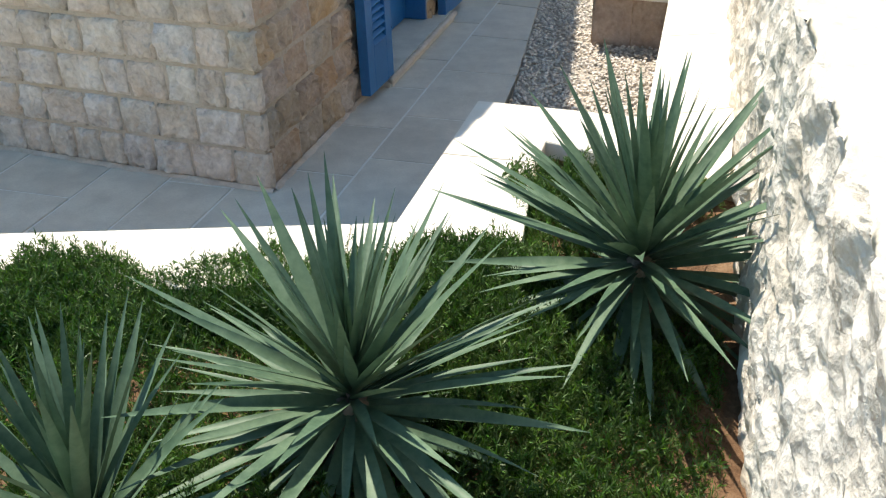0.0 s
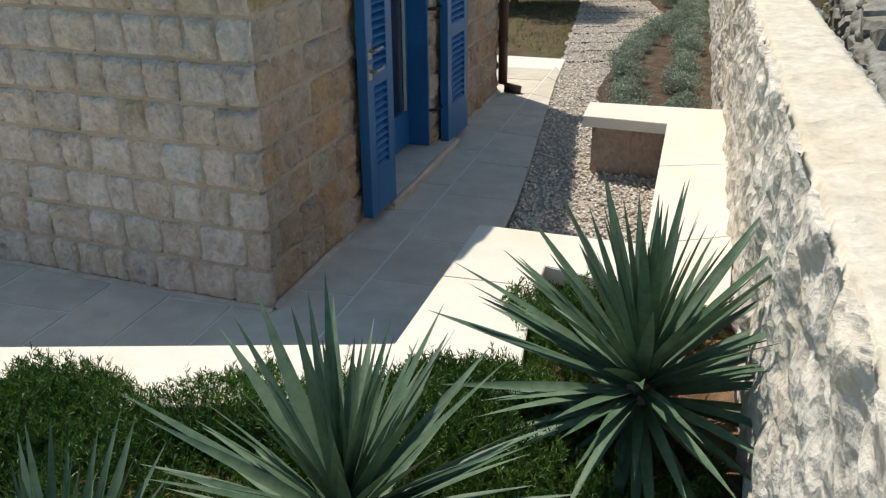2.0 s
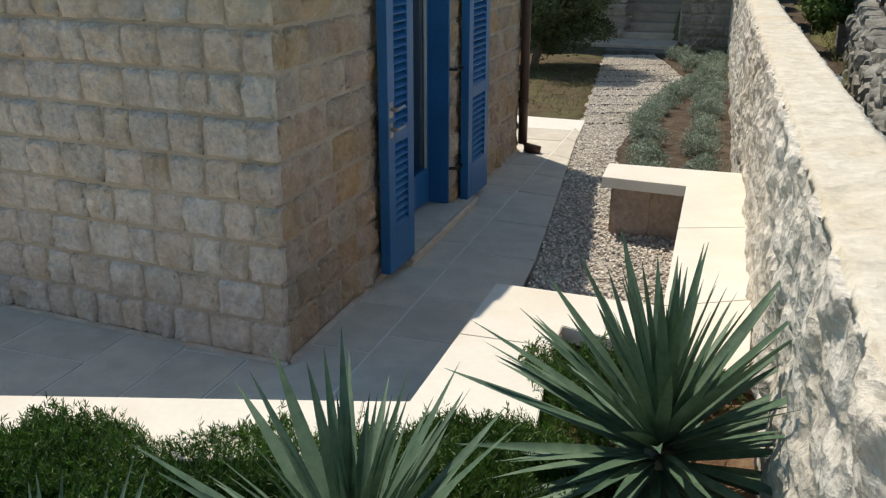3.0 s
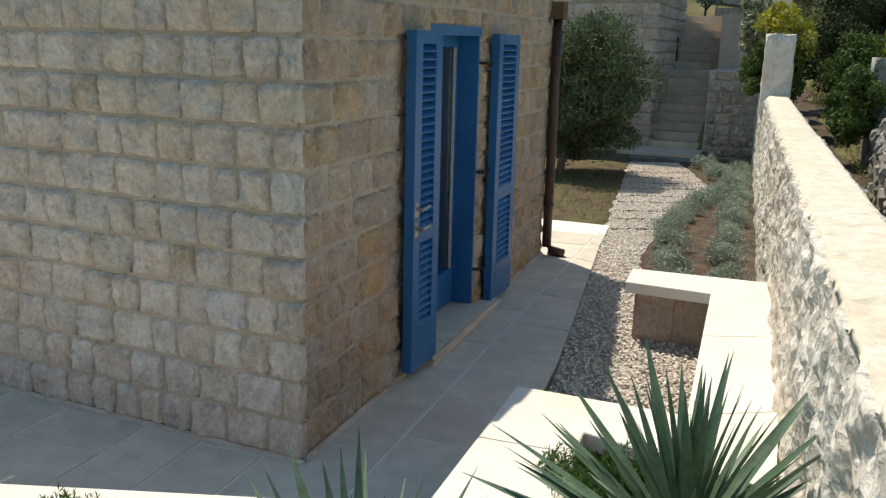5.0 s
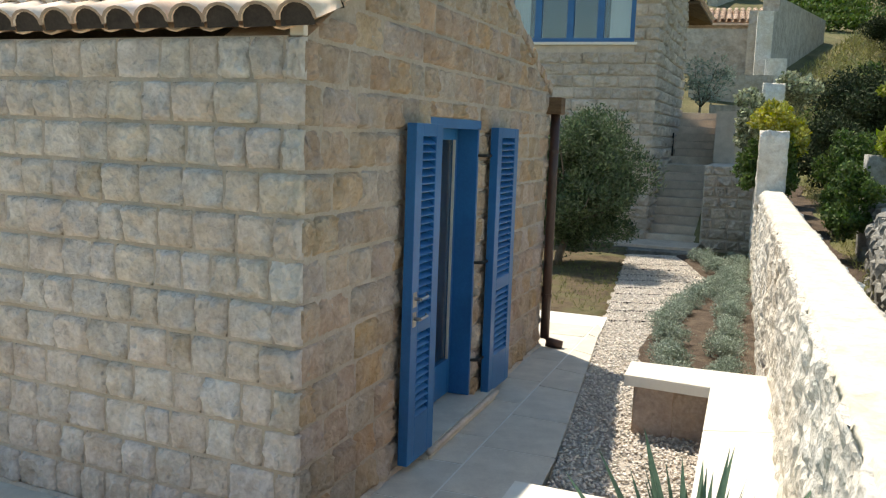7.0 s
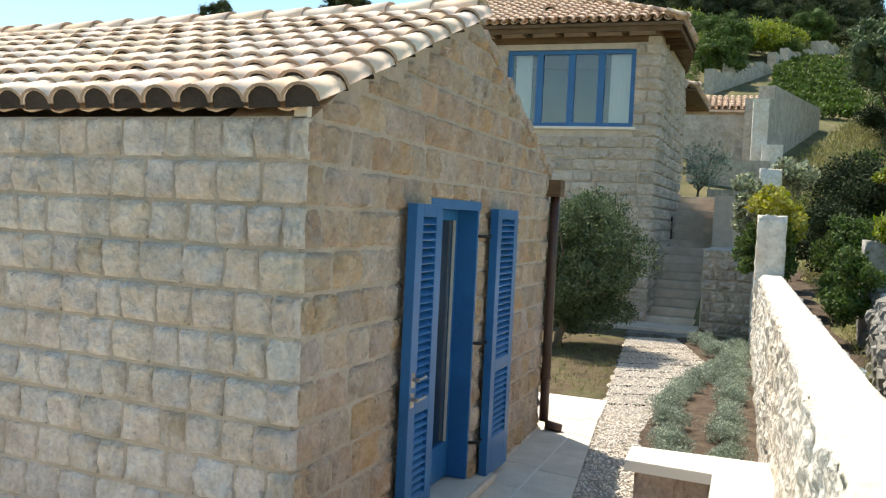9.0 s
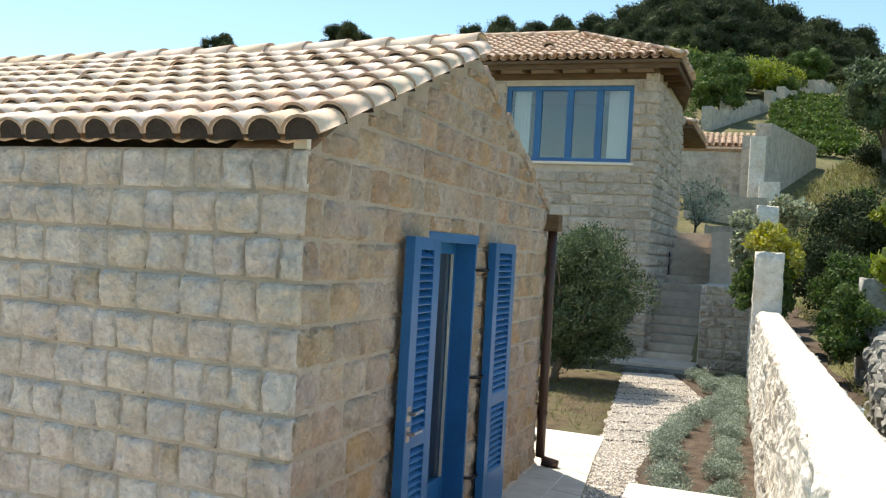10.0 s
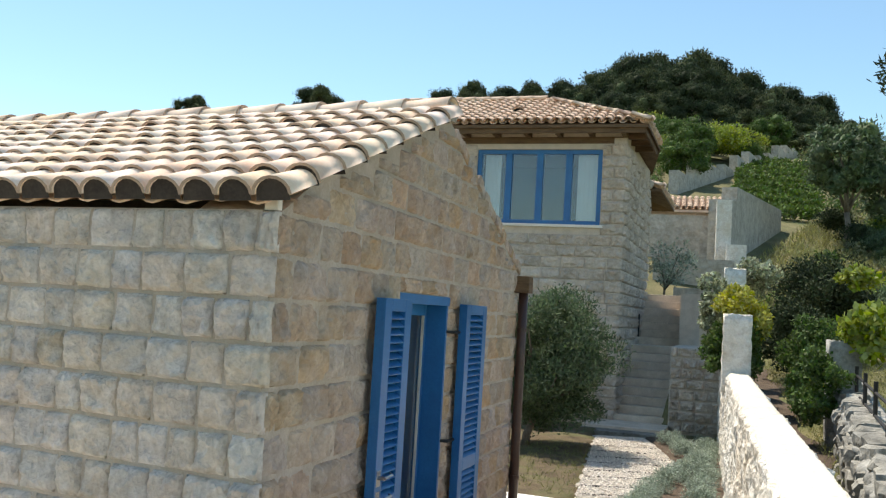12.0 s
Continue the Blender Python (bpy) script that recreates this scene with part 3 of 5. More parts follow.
# ---- roof of the cottage ----
def tile_mesh(name, mat, length, r0, r1, thick, up=True, steps=8):
    """A barrel tile along y, tapering from r0 to r1, hollow below."""
    V, F = [], []
    for y, r in ((0, r0), (length * 0.5, (r0 + r1) / 2), (length, r1)):
        for rr in (r, r - thick):
            for k in range(steps + 1):
                a = math.pi * k / steps
                z = math.sin(a) * rr * 0.86
                V.append(Vector((-math.cos(a) * rr, y, z if up else -z)))
    n = steps + 1
    for s in range(2):
        o, i = s * 2 * n, s * 2 * n + n
        for k in range(steps):
            F.append([o + k, o + k + 1, o + 2 * n + k + 1, o + 2 * n + k])
            F.append([i + k + 1, i + k, i + 2 * n + k, i + 2 * n + k + 1])
        for k in (0, steps):
            F.append([o + k, o + 2 * n + k, i + 2 * n + k, i + k])
    for o in (0, 4 * n):
        F += [[o + k, o + n + k, o + n + k + 1, o + k + 1] for k in range(steps)]
    me = mesh(name, V, F, mat, True)
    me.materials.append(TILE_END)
    # the lower end faces take the darker brown material
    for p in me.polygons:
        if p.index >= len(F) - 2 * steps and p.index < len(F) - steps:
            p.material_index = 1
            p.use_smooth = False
    return me


def tiled_slope(parent, eave0, along, run, rise, n_cols, n_rows, pitch, expose, mat, pan_mat, limit, seed, keep=None, r0=0.101, fill=False):
    """Barrel tiles on one slope: covers as pieces, channels joined. along: unit vector of the eave; run: level vector from eave to ridge."""
    r = np.random.default_rng(seed)
    up_slope = (run + UP * rise).normalized()
    nrm = along.cross(up_slope).normalized()
    if nrm.z < 0:
        nrm = -nrm
    side = up_slope.cross(nrm)
    cover = tile_mesh("cover_tile", mat, expose * 1.22, r0, r0 * 0.84, 0.017)
    panm = tile_mesh("pan_tile", pan_mat, expose * 1.22, r0 * 0.82, r0 * 0.98, 0.014, False, 6)
    pans, rest, plugs, count = [], [], [], 0
    for j in range(n_rows):
        for i in range(n_cols):
            at = eave0 + along * (pitch * i) + up_slope * (expose * j)
            if keep and not keep(i * pitch, j * expose):
                continue
            tip = Matrix.Rotation(radians(r.normal(0, 0.9)), 4, "Z") @ Matrix.Rotation(radians(-2.5 + r.normal(0, 0.5)), 4, "X")
            m = axes(side, up_slope, nrm, at + nrm * (0.074 + r.normal(0, 0.003)) + up_slope * r.normal(0, 0.008)) @ tip
            if count < limit:
                put(new("cover_tile", cover), parent, m)
            else:
                rest.append(([m @ v.co for v in cover.vertices], [list(p.vertices) for p in cover.polygons]))
            count += 1
            # a dark disc in each cover end paints its shaded hollow
            if fill:
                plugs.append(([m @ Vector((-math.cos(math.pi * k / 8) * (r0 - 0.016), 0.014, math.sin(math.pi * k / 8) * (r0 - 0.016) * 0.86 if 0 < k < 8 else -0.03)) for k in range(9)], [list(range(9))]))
            q = axes(side, up_slope, nrm, at + along * (pitch / 2) + up_slope * 0.045 + nrm * (0.088 + r.normal(0, 0.003))) @ Matrix.Rotation(radians(-2.0), 4, "X")
            if i < n_cols - 1:
                pans.append(([q @ v.co for v in panm.vertices], [list(p.vertices) for p in panm.polygons]))
    part("pan_tiles", join(*pans), pan_mat, parent, "channel tiles between the covers", True, kind="stuff")
    if plugs:
        part("tile_bedding", join(*plugs), BEDDING_SHADE, parent, "mortar discs coloured near-black as the shaded hollows of the cover tiles", kind="stuff")
    if rest:
        part("cover_tiles", join(*rest), mat, parent, "more barrel tiles", True, kind="stuff")
    return cover


def roof_deck(parent, pts, thick, mat, name="roof"):
    V = [Vector(p) for p in pts]
    n = len(V)
    W = V + [v - UP * thick for v in V]
    return part(name, (W, [list(range(n)), list(range(n, 2 * n))[::-1]] + [[(i + 1) % n, i, n + i, n + (i + 1) % n] for i in range(n)]), mat, parent)


def CP(u, w, z):
    return C0 + GD * u + LD * w + UP * z


RISE = (APEX - EAVE - 0.04) / RU
roof = roof_deck(cottage, [CP(0.16, 0.14, tg(0.16) + 0.02), CP(RU, 0.14, tg(RU) + 0.02), CP(RU, LONG, tg(RU) + 0.02), CP(0.16, LONG, tg(0.16) + 0.02)], 0.03, TILE_PAN, "roof")
tagged(roof, "sunlit slope of pale barrel tiles")
rear = roof_deck(cottage, [CP(GW - 0.1, 0.14, tg(0.1) + 0.02), CP(GW - 0.1, LONG, tg(0.1) + 0.02), CP(RU, LONG, tg(RU) + 0.02), CP(RU, 0.14, tg(RU) + 0.02)], 0.05, TILE_PAN, "rear_roof")
slope_len = math.hypot(RU, APEX - EAVE - 0.04)
N_ROWS = 9
EXPOSE = (slope_len - 0.02) / N_ROWS
tiled_slope(roof, CP(-0.06, -0.035, tg(0) - 0.05), LD, GD, RISE, 34, N_ROWS, 0.205, EXPOSE, TILE, TILE_PAN, 290, 3, fill=True)
# added strip closes the void; its dark colour stands for the shaded eave gap
part("eave_filling", prism([tuple(CP(a, b, 0).xy) for a, b in ((0.17, 0.1), (0.4, 0.1), (0.4, LONG), (0.17, LONG))], EAVE - 0.02, EAVE + 0.06), BEDDING_SHADE, cottage, "added filling behind the eave tiles, coloured dark as the shaded gap")
tiled_slope(rear, CP(GW, 0.34, tg(GW) - 0.03), LD, -GD, RISE, 34, N_ROWS, 0.205, EXPOSE, TILE, TILE_PAN, 8, 4)


def rake_edge(u0, u1, seed):
    """Uneven lumps of mortar and stone chips along the rear rake of the gable."""
    r = np.random.default_rng(seed)
    u = u0
    while u < u1:
        w, h = r.uniform(0.05, 0.14), r.uniform(0.02, 0.05)
        m = axes(GD, -GN, UP, CP(u + w / 2, 0, tg(u + w / 2) - 0.01)) @ Matrix.Rotation(math.atan(RISE) + r.normal(0, 0.10), 4, "Y")
        part("verge_stone", box(-w / 2, w / 2, -0.012 + r.uniform(-0.02, 0.01), 0.30, -0.05, h, m, 0.012), OCHRE, cottage)
        u += w * 0.92


rake_edge(RU + 0.16, GW - 0.02, 305)
ridge_tile = tile_mesh("ridge_tile", TILE, 0.42, 0.130, 0.110, 0.018)
for k in range(19):
    q = axes(LD.cross(UP), LD, UP, CP(RU, -0.03 + 0.365 * k, APEX + 0.050)) @ Matrix.Rotation(radians(-1.5 + rng.normal(0, 0.5)), 4, "X") @ Matrix.Rotation(radians(rng.normal(0, 1.0)), 4, "Z")
    put(new("ridge_tile", ridge_tile), roof, q)
part("ridge_mortar", box(-0.06, 0.06, -0.03, LONG, APEX - 0.02, APEX + 0.11, axes(LD.cross(UP), LD, UP, CP(RU, 0, 0))), MORTAR, roof)


# ---- yard: paving, gravel, beds, seat ----
def XY(*pts):
    return [tuple(p) for p in pts]


pavement = part("pavement", prism(XY((-7, 8.3), (-7, 2.7), (0.16, 2.7), (0.52, 4.7), (1.41, 8.35), (1.93, 10.3), (0.6, 10.85), (-0.2, 8.6)), -0.12, -0.004), JOINT, None, "shaded pale limestone paving with white joints")
tagged(pavement, category="pavement", kind="structure")


def bed_left(y):
    """Edge of the planted bed along the gravel."""
    return np.interp(y, [6.4, 8.0, 8.9, 9.6, 10.1, 11.0, 11.7, 12.65, 13.4, 14.4, 15.4, 16.2], [1.55, 1.79, 2.02, 2.27, 2.47, 2.83, 3.20, 3.70, 3.98, 4.08, 4.18, 4.2])


sheet(np.linspace(0.4, 4.9, 60), np.linspace(3.9, 16.4, 150), lambda X, Y: -0.028 + 0.006 * np.sin(X * 23) * np.sin(Y * 19) - 0.2 * ((X < 0.50 + (Y - 4.7) * 0.2405) | (X > wall_x(Y) + 0.1)), "gravel", GRAVEL)
tagged(bpy.data.objects["gravel"], "loose grey-beige pebble gravel strip", "gravel", kind="structure")


def pebbles(n, size, inside, bounds, seed, name):
    r = np.random.default_rng(seed)
    base = np.array([(1, 0, 0), (-1, 0, 0), (0, 1, 0), (0, -1, 0), (0, 0, 1), (0, 0, -1)], float)
    tri = np.array([(0, 2, 4), (2, 1, 4), (1, 3, 4), (3, 0, 4), (2, 0, 5), (1, 2, 5), (3, 1, 5), (0, 3, 5)])
    x, y = r.uniform(bounds[0], bounds[1], n), r.uniform(bounds[2], bounds[3], n)
    ok = inside(x, y)
    x, y = x[ok], y[ok]
    n = len(x)
    s = size * r.uniform(0.6, 1.4, (n, 3)) * (1, 0.8, 0.55)
    a = r.uniform(0, 6.28, n)
    V = base[None] * s[:, None] * r.uniform(0.8, 1.2, (n, 6, 1))
    tilt = r.normal(0, 0.35, n)
    ca, sa = np.cos(a)[:, None], np.sin(a)[:, None]
    vx, vy, vz = V[..., 0] * ca - V[..., 1] * sa, V[..., 0] * sa + V[..., 1] * ca, V[..., 2] + V[..., 0] * tilt[:, None]
    P = np.stack([vx + x[:, None], vy + y[:, None], vz - 0.018 + r.uniform(-0.004, 0.008, n)[:, None]], -1).reshape(-1, 3)
    F = (tri[None] + 6 * np.arange(n)[:, None, None]).reshape(-1, 3)
    ob = part(name, (P, F.tolist()), PEBBLE, None, "loose rounded grey-beige pebbles", True, kind="stuff")
    return tagged(ob, category="gravel")


glv = lambda y: 0.56 + (y - 4.7) * 0.2405
pebbles(15000, 0.016, lambda x, y: (x > glv(y)) & (x < np.where(y < 6.3, wall_x(y), bed_left(y))), (0.5, 2.6, 4.0, 9.2), 5, "pebbles")
pebbles(26000, 0.015, lambda x, y: (x > glv(y)) & (x < bed_left(y)), (1.4, 4.4, 9.2, 16.2), 6, "pebbles")
for k in range(9):
    y = 10.2 + k * 0.60 + 0.04 * math.sin(k * 2.7)
    part_ = part("path_edging", box(glv(y) + 0.02, bed_left(y) - 0.02, -0.004, 0.004, -0.05, -0.011, Matrix.Translation((0, y, 0))), IRON, None, "thin dark strip across the gravel path")
    tagged(part_, category="edging", group="path edging strips")

# seat and planter coping: white slabs on low walls
ZB, TH = 0.42, 0.075
A0, A1 = Vector((-0.04, 2.96)), Vector((0.38, 4.14))
DW = (A1 - A0).normalized()
NW = Vector((DW.y, -DW.x))
WID = 0.41


def seat_slab(poly, label, group="white seat and coping slabs"):
    ob = part("coping_slab", slab(poly, ZB - TH, ZB, 0.004), SEAT, None, label)
    return tagged(ob, category="seat slab", group=group)


def low_wall(poly, label):
    ob = part("low_wall", prism(poly, -0.1, ZB - TH), OCHRE, None, label)
    return tagged(ob, category="low wall", kind="structure")


F0, F1 = Vector((-4.6, 3.20)), Vector((-0.21, 2.965))
fn = Vector((-(F1 - F0).y, (F1 - F0).x)).normalized() * -1
seat_slab([tuple(F0), tuple(F0 + fn * 0.41), tuple(F1 + fn * 0.41), tuple(F1)], "white honed stone coping slab in front of the rosemary")
B1 = A0 + DW * 0.62
seat_slab([(-0.206, 2.965), (-0.206 + fn.x * 0.41, 2.965 + fn.y * 0.41), tuple(A0 + NW * WID + fn * 0.41), tuple(B1 + NW * WID), tuple(B1), tuple(A0)], "white honed corner coping slab at the paving")
I0 = Vector((1.13, 3.83))
seat_slab([tuple(B1 + DW * 0.004), tuple(B1 + DW * 0.004 + NW * WID), tuple(A1 + NW * WID - DW * 0.41 + DW * 0.004), (1.285, 3.13), (1.29 + 0.29, 3.90), tuple(I0), tuple(A1)], "white honed stone seat slab with rounded corner")
seat_slab([(1.131, 3.834), (1.585, 3.904), (1.95, 5.0), (1.52, 4.99)], "white honed stone seat slab along the wall")
seat_slab([(1.521, 4.994), (1.951, 5.004), (2.39, 6.20), (2.37, 6.235), (1.43, 6.57), (1.30, 6.17), (1.83, 5.91)], "white honed L-shaped stone seat slab")
low_wall([(-4.6, 3.15), (-4.6, 2.82), (-0.02, 2.60), (0.0, 2.93)], "low planter wall under the coping")
low_wall([(0.0, 2.93), (0.0, 2.6), (0.30, 2.75), (0.62, 3.70), (1.30, 3.45), (1.45, 3.80), (0.42, 4.08)], "low planter wall under the seat")
low_wall([(1.18, 3.85), (1.45, 3.80), (2.3, 6.1), (1.88, 5.9)], "low seat wall along the boundary")
bench_leg = part("bench_leg", slab([(1.385, 6.235), (1.86, 6.06), (2.2, 5.95), (2.3, 6.2), (1.46, 6.50)], -0.06, ZB - TH, 0.02), OCHRE, None, "rough stone plinth under the white seat")
tagged(bench_leg, category="plinth")

bed = sheet(np.linspace(-5, 1.75, 90), np.linspace(-2.0, 3.45, 70), lambda X, Y: np.where((X > wall_x(Y) + 0.12) | (Y > 2.90 + 0.9 * smooth(0.15, 0.40, X)), -0.05, 0.30 + 0.03 * np.sin(X * 7 + 1) * np.sin(Y * 6) + 0.015 * np.sin(X * 17) * np.cos(Y * 19)), "planting_bed", SOIL)
tagged(bed, "red-brown soil of the raised planting bed", "soil", kind="structure")
bed2 = sheet(np.linspace(1.5, 5.6, 70), np.linspace(6.3, 16.2, 120), lambda X, Y: np.where((X > wall_x(Y) + 0.1) | (X < bed_left(Y)), -0.2, 0.01 + 0.02 * np.sin(X * 9) * np.sin(Y * 7)), "shrub_bed", SOIL_DARK)
tagged(bed2, "dark soil of the silver shrub bed", "soil", kind="structure")
lawn = sheet(np.linspace(-6, 4, 80), np.linspace(9, 17.6, 70), lambda X, Y: np.where((X > glv(Y)) | (Y < 10.55 - (X - 1.25) * 0.4), -0.15, 0.0 + 0.02 * np.sin(X * 5) * np.sin(Y * 4)), "lawn", LAWN)
tagged(lawn, "thin patchy lawn and bare earth under the olive", "lawn", kind="structure")


# ---- boundary wall ----
def rough_wall(name, x_of, y0, y1, z0, ztop, thick, step, mat, seed, amp, label, top_mat=None):
    """A rubble wall with an uneven face: lumps of stone and hollow joints in the mesh itself."""
    off = Vector((seed * 3.1, seed * 1.7, 0))
    ys = np.arange(y0, y1 + step, step)
    prof = []
    nz, nt = max(4, int(1.4 / step / 1.0)), max(4, int(thick / step))
    V, F = [], []
    for y in ys:
        zt = ztop(y)
        row = [(0, z0 + (zt - z0) * k / nz) for k in range(nz)] + [(thick * k / nt, zt) for k in range(nt + 1)] + [(thick, z0 + (zt - z0) * k / nz) for k in range(nz - 1, -1, -1)]
        for k, (s, z) in enumerate(row):
            p = Vector((s + y * 0.3, y, z))
            d = noise.voronoi(Vector((p.x * 5, p.y * 4.2, p.z * 5.4)) + off)[0]
            lump = min(1.0, (d[1] - d[0]) * 2.2) - 0.55
            n1 = noise.noise(p * 3 + off) * 0.6 + noise.noise(p * 9 + off) * 0.5 + noise.noise(p * 24 + off) * 0.3
            e = amp * (lump * 0.55 + n1)
            side_ = -1 if k < nz else (1 if k > nz + nt else 0)
            corner = k in (nz, nz + nt)
            if side_ == 0 and not corner:
                V.append((x_of(y) + s, y, z + amp * 0.35 * n1))
            elif corner:
                V.append((x_of(y) + s + (0.4 * e + 0.015 if k == nz else -0.4 * e - 0.015), y, z - 0.02 + 0.3 * e))
            else:
                V.append((x_of(y) + s + side_ * e, y, z))
        prof.append(len(row))
    n = prof[0]
    caps = []
    for j in range(len(ys) - 1):
        for k in range(n - 1):
            F.append([j * n + k, j * n + k + 1, (j + 1) * n + k + 1, (j + 1) * n + k])
            caps.append(1 if nz <= k < nz + nt else 0)
    F += [list(range(n))[::-1], list(range(len(V) - n, len(V)))]
    caps += [0, 0]
    ob = part(name, (V, F), mat, None, label, True)
    if top_mat:
        ob.data.materials.append(top_mat)
        ob.data.polygons.foreach_set("material_index", caps)
    return tagged(ob, category="wall", kind="structure")


PIL_Y = 11.8
rough_wall("wall_east", wall_x, -2.0, 6.6, -0.1, lambda y: 1.42 + 0.003 * y, 0.31, 0.02, RUBBLE, 1, 0.040, "pale rubble boundary wall with rough mortared top", RUBBLE_TOP)
rough_wall("wall_east_far", wall_x, 6.58, 17.4, -0.1, lambda y: 1.42 + 0.003 * y, 0.31, 0.04, RUBBLE, 1, 0.046, "pale rubble boundary wall with rough mortared top", RUBBLE_TOP)


def pier(name, x, y, w, d, z0, z1, seed, label, mat=RUBBLE):
    bm = bmesh.new()
    bmesh.ops.create_cube(bm, size=1)
    bmesh.ops.subdivide_edges(bm, edges=bm.edges, cuts=9, use_grid_fill=True)
    off = Vector((seed, seed * 2, 0))
    for v in bm.verts:
        p = Vector((v.co.x * w, v.co.y * d, v.co.z * (z1 - z0)))
        q = p * 7 + off
        v.co = p + p.normalized() * (0.022 * noise.noise(q) + 0.014 * noise.noise(q * 3))
    bm.verts.index_update()
    out = [v.co.copy() for v in bm.verts], [[v.index for v in f.verts] for f in bm.faces]
    bm.free()
    ob = part(name, out, mat, None, label, True, Matrix.Translation((x, y, (z0 + z1) / 2)) @ Matrix.Rotation(radians(-18), 4, "Z"))
    return tagged(ob, category="pier")


pier("wall_pier", wall_x(PIL_Y) + 0.17, PIL_Y + 0.16, 0.36, 0.36, 1.2, 2.23, 1, "square pale stone pier on the boundary wall")
pier("wall_pier", wall_x(15.6) + 0.17, 15.6, 0.36, 0.36, 1.2, 3.08, 2, "taller pale stone pier half hidden by ivy")

# ---- steps and tower ----
SD, SR = Vector((0.345, 0.938, 0)), Vector((0.938, -0.345, 0))
T0 = Vector((4.12, 18.35, 0))
SM = axes(SR, SD, UP, T0)
stairs = thing("stone_stairs", T0, "two flights of pale limestone steps beside the tower", "stairs")
for k in range(9):
    part("step", box(0.0, 1.06, k * 0.26, 2.6 + 0.9, k * 0.171 - (0.2 if k == 0 else 0.0) , (k + 1) * 0.171 - 0.003, SM, 0.01), STEP, stairs)
for k in range(7):
    part("step", box(0.0, 1.04, 3.2 + k * 0.28, 6.6, 1.53 + k * 0.178, 1.53 + (k + 1) * 0.178 - 0.003, SM, 0.01), STEP, stairs)
part("landing", box(-0.45, 1.1, -1.15, -0.01, -0.12, 0.05, SM, 0.01), STEP, stairs, "white stone landing at the foot")
# dark grey stone colour paints the shade on this riser
part("riser_strip", box(-0.45, 1.1, -1.6, -1.16, -0.12, 0.0, SM, 0.01), GREYSTONE, stairs, "rough stone strip below the landing, coloured dark as its shade")
terrace = part("wall_terrace", join(box(1.09, 2.15, -0.25, 2.4, -0.1, 1.60, SM), box(1.06, 1.5, 2.4, 6.4, 0.5, 2.75, SM)), TOWER_MORTAR, None, "rubble retaining wall beside the steps")
tagged(terrace, category="wall", kind="structure")
TM = axes(SR, SD, UP, T0 - SD * 0.25 + SR * 1.09)

tower = thing("stone_tower_house", T0, "tall grey limestone house with blue windows and tiled hip roof", "house")
TW, TD, TH_ = 5.6, 4.9, 5.95
FM_ = axes(SR, SD, UP, T0)              # x right, y back; front face at y = 0
RM_ = axes(SD, -SR, UP, T0)             # x back; outer face at y = 0
WX0, WX1, WZ0, WZ1 = -3.2, -0.47, 4.0, 5.6
tf = part("front_facade", join(wall_panel([(-TW, -0.1), (-0.0, -0.1), (0, WZ0), (-TW, WZ0)], 0.4, FM_), wall_panel([(-TW, WZ0), (WX0, WZ0), (WX0, WZ1), (-TW, WZ1)], 0.4, FM_),
                               wall_panel([(WX1, WZ0), (0, WZ0), (0, WZ1), (WX1, WZ1)], 0.4, FM_), wall_panel([(-TW, WZ1), (0, WZ1), (0, TH_), (-TW, TH_)], 0.4, FM_)), TOWER_MORTAR, tower, "front wall of grey rock-faced courses")
ts = part("side_facade", wall_panel([(0.4, -0.1), (TD, -0.1), (TD, TH_), (0.4, TH_)], 0.4, RM_), TOWER_MORTAR, tower, "side wall of grey rock-faced courses above the steps")
part("rear_facade", join(wall_panel([(-TW, -0.1), (-0.4, -0.1), (-0.4, TH_), (-TW, TH_)], 0.4, axes(SR, SD, UP, T0 + SD * (TD - 0.4))),
                         wall_panel([(0.4, -0.1), (TD - 0.4, -0.1), (TD - 0.4, TH_), (0.4, TH_)], 0.4, axes(SD, -SR, UP, T0 - SR * (TW - 0.4)))), DARK, tower)
part("upper_floor", box(-TW + 0.4, -0.4, 0.4, TD - 0.4, 3.0, 3.15, FM_), WOOD, tower)
win = tagged(put(new("window"), tower, Matrix.Translation(FM_ @ Vector((WX0, 0, WZ0)))), "wide blue four-light window")
for z in (WZ0, WZ1 - 0.09):
    part("window_rail", box(WX0, WX1, 0.06, 0.16, z, z + 0.09, FM_, 0.006), BLUE, win)
for x, w in ((WX0, 0.1), (WX1 - 0.1, 0.1), *((WX0 + (WX1 - WX0) * f - 0.07, 0.14) for f in (0.26, 0.51, 0.74))):
    part("mullion", box(x, x + w, 0.05, 0.17, WZ0 + 0.09, WZ1 - 0.09, FM_, 0.006), BLUE, win)
for a, b in ((0.035, 0.235), (0.285, 0.485), (0.535, 0.715), (0.765, 0.965)):
    pn = part("pane", box(WX0 + (WX1 - WX0) * a, WX0 + (WX1 - WX0) * b, 0.10, 0.106, WZ0 + 0.085, WZ1 - 0.085, FM_), COATED, win, "reflecting window pane")
    pn.visible_shadow = False
for a, b in ((0.05, 0.18), (0.80, 0.96)):
    n = 9
    part("curtain", join(*[box(WX0 + (WX1 - WX0) * (a + (b - a) * k / n), WX0 + (WX1 - WX0) * (a + (b - a) * (k + 1) / n), 0.24 + 0.02 * (k % 2), 0.25 + 0.02 * (k % 2), WZ0 + 0.05, WZ1 - 0.05, FM_) for k in range(n)]), CURTAIN, win, "white curtain behind the glass")
part("window_sill", box(WX0 - 0.08, WX1 + 0.08, -0.09, 0.2, WZ0 - 0.06, WZ0 - 0.003, FM_, 0.008), SEAT, tower, "pale stone window sill")


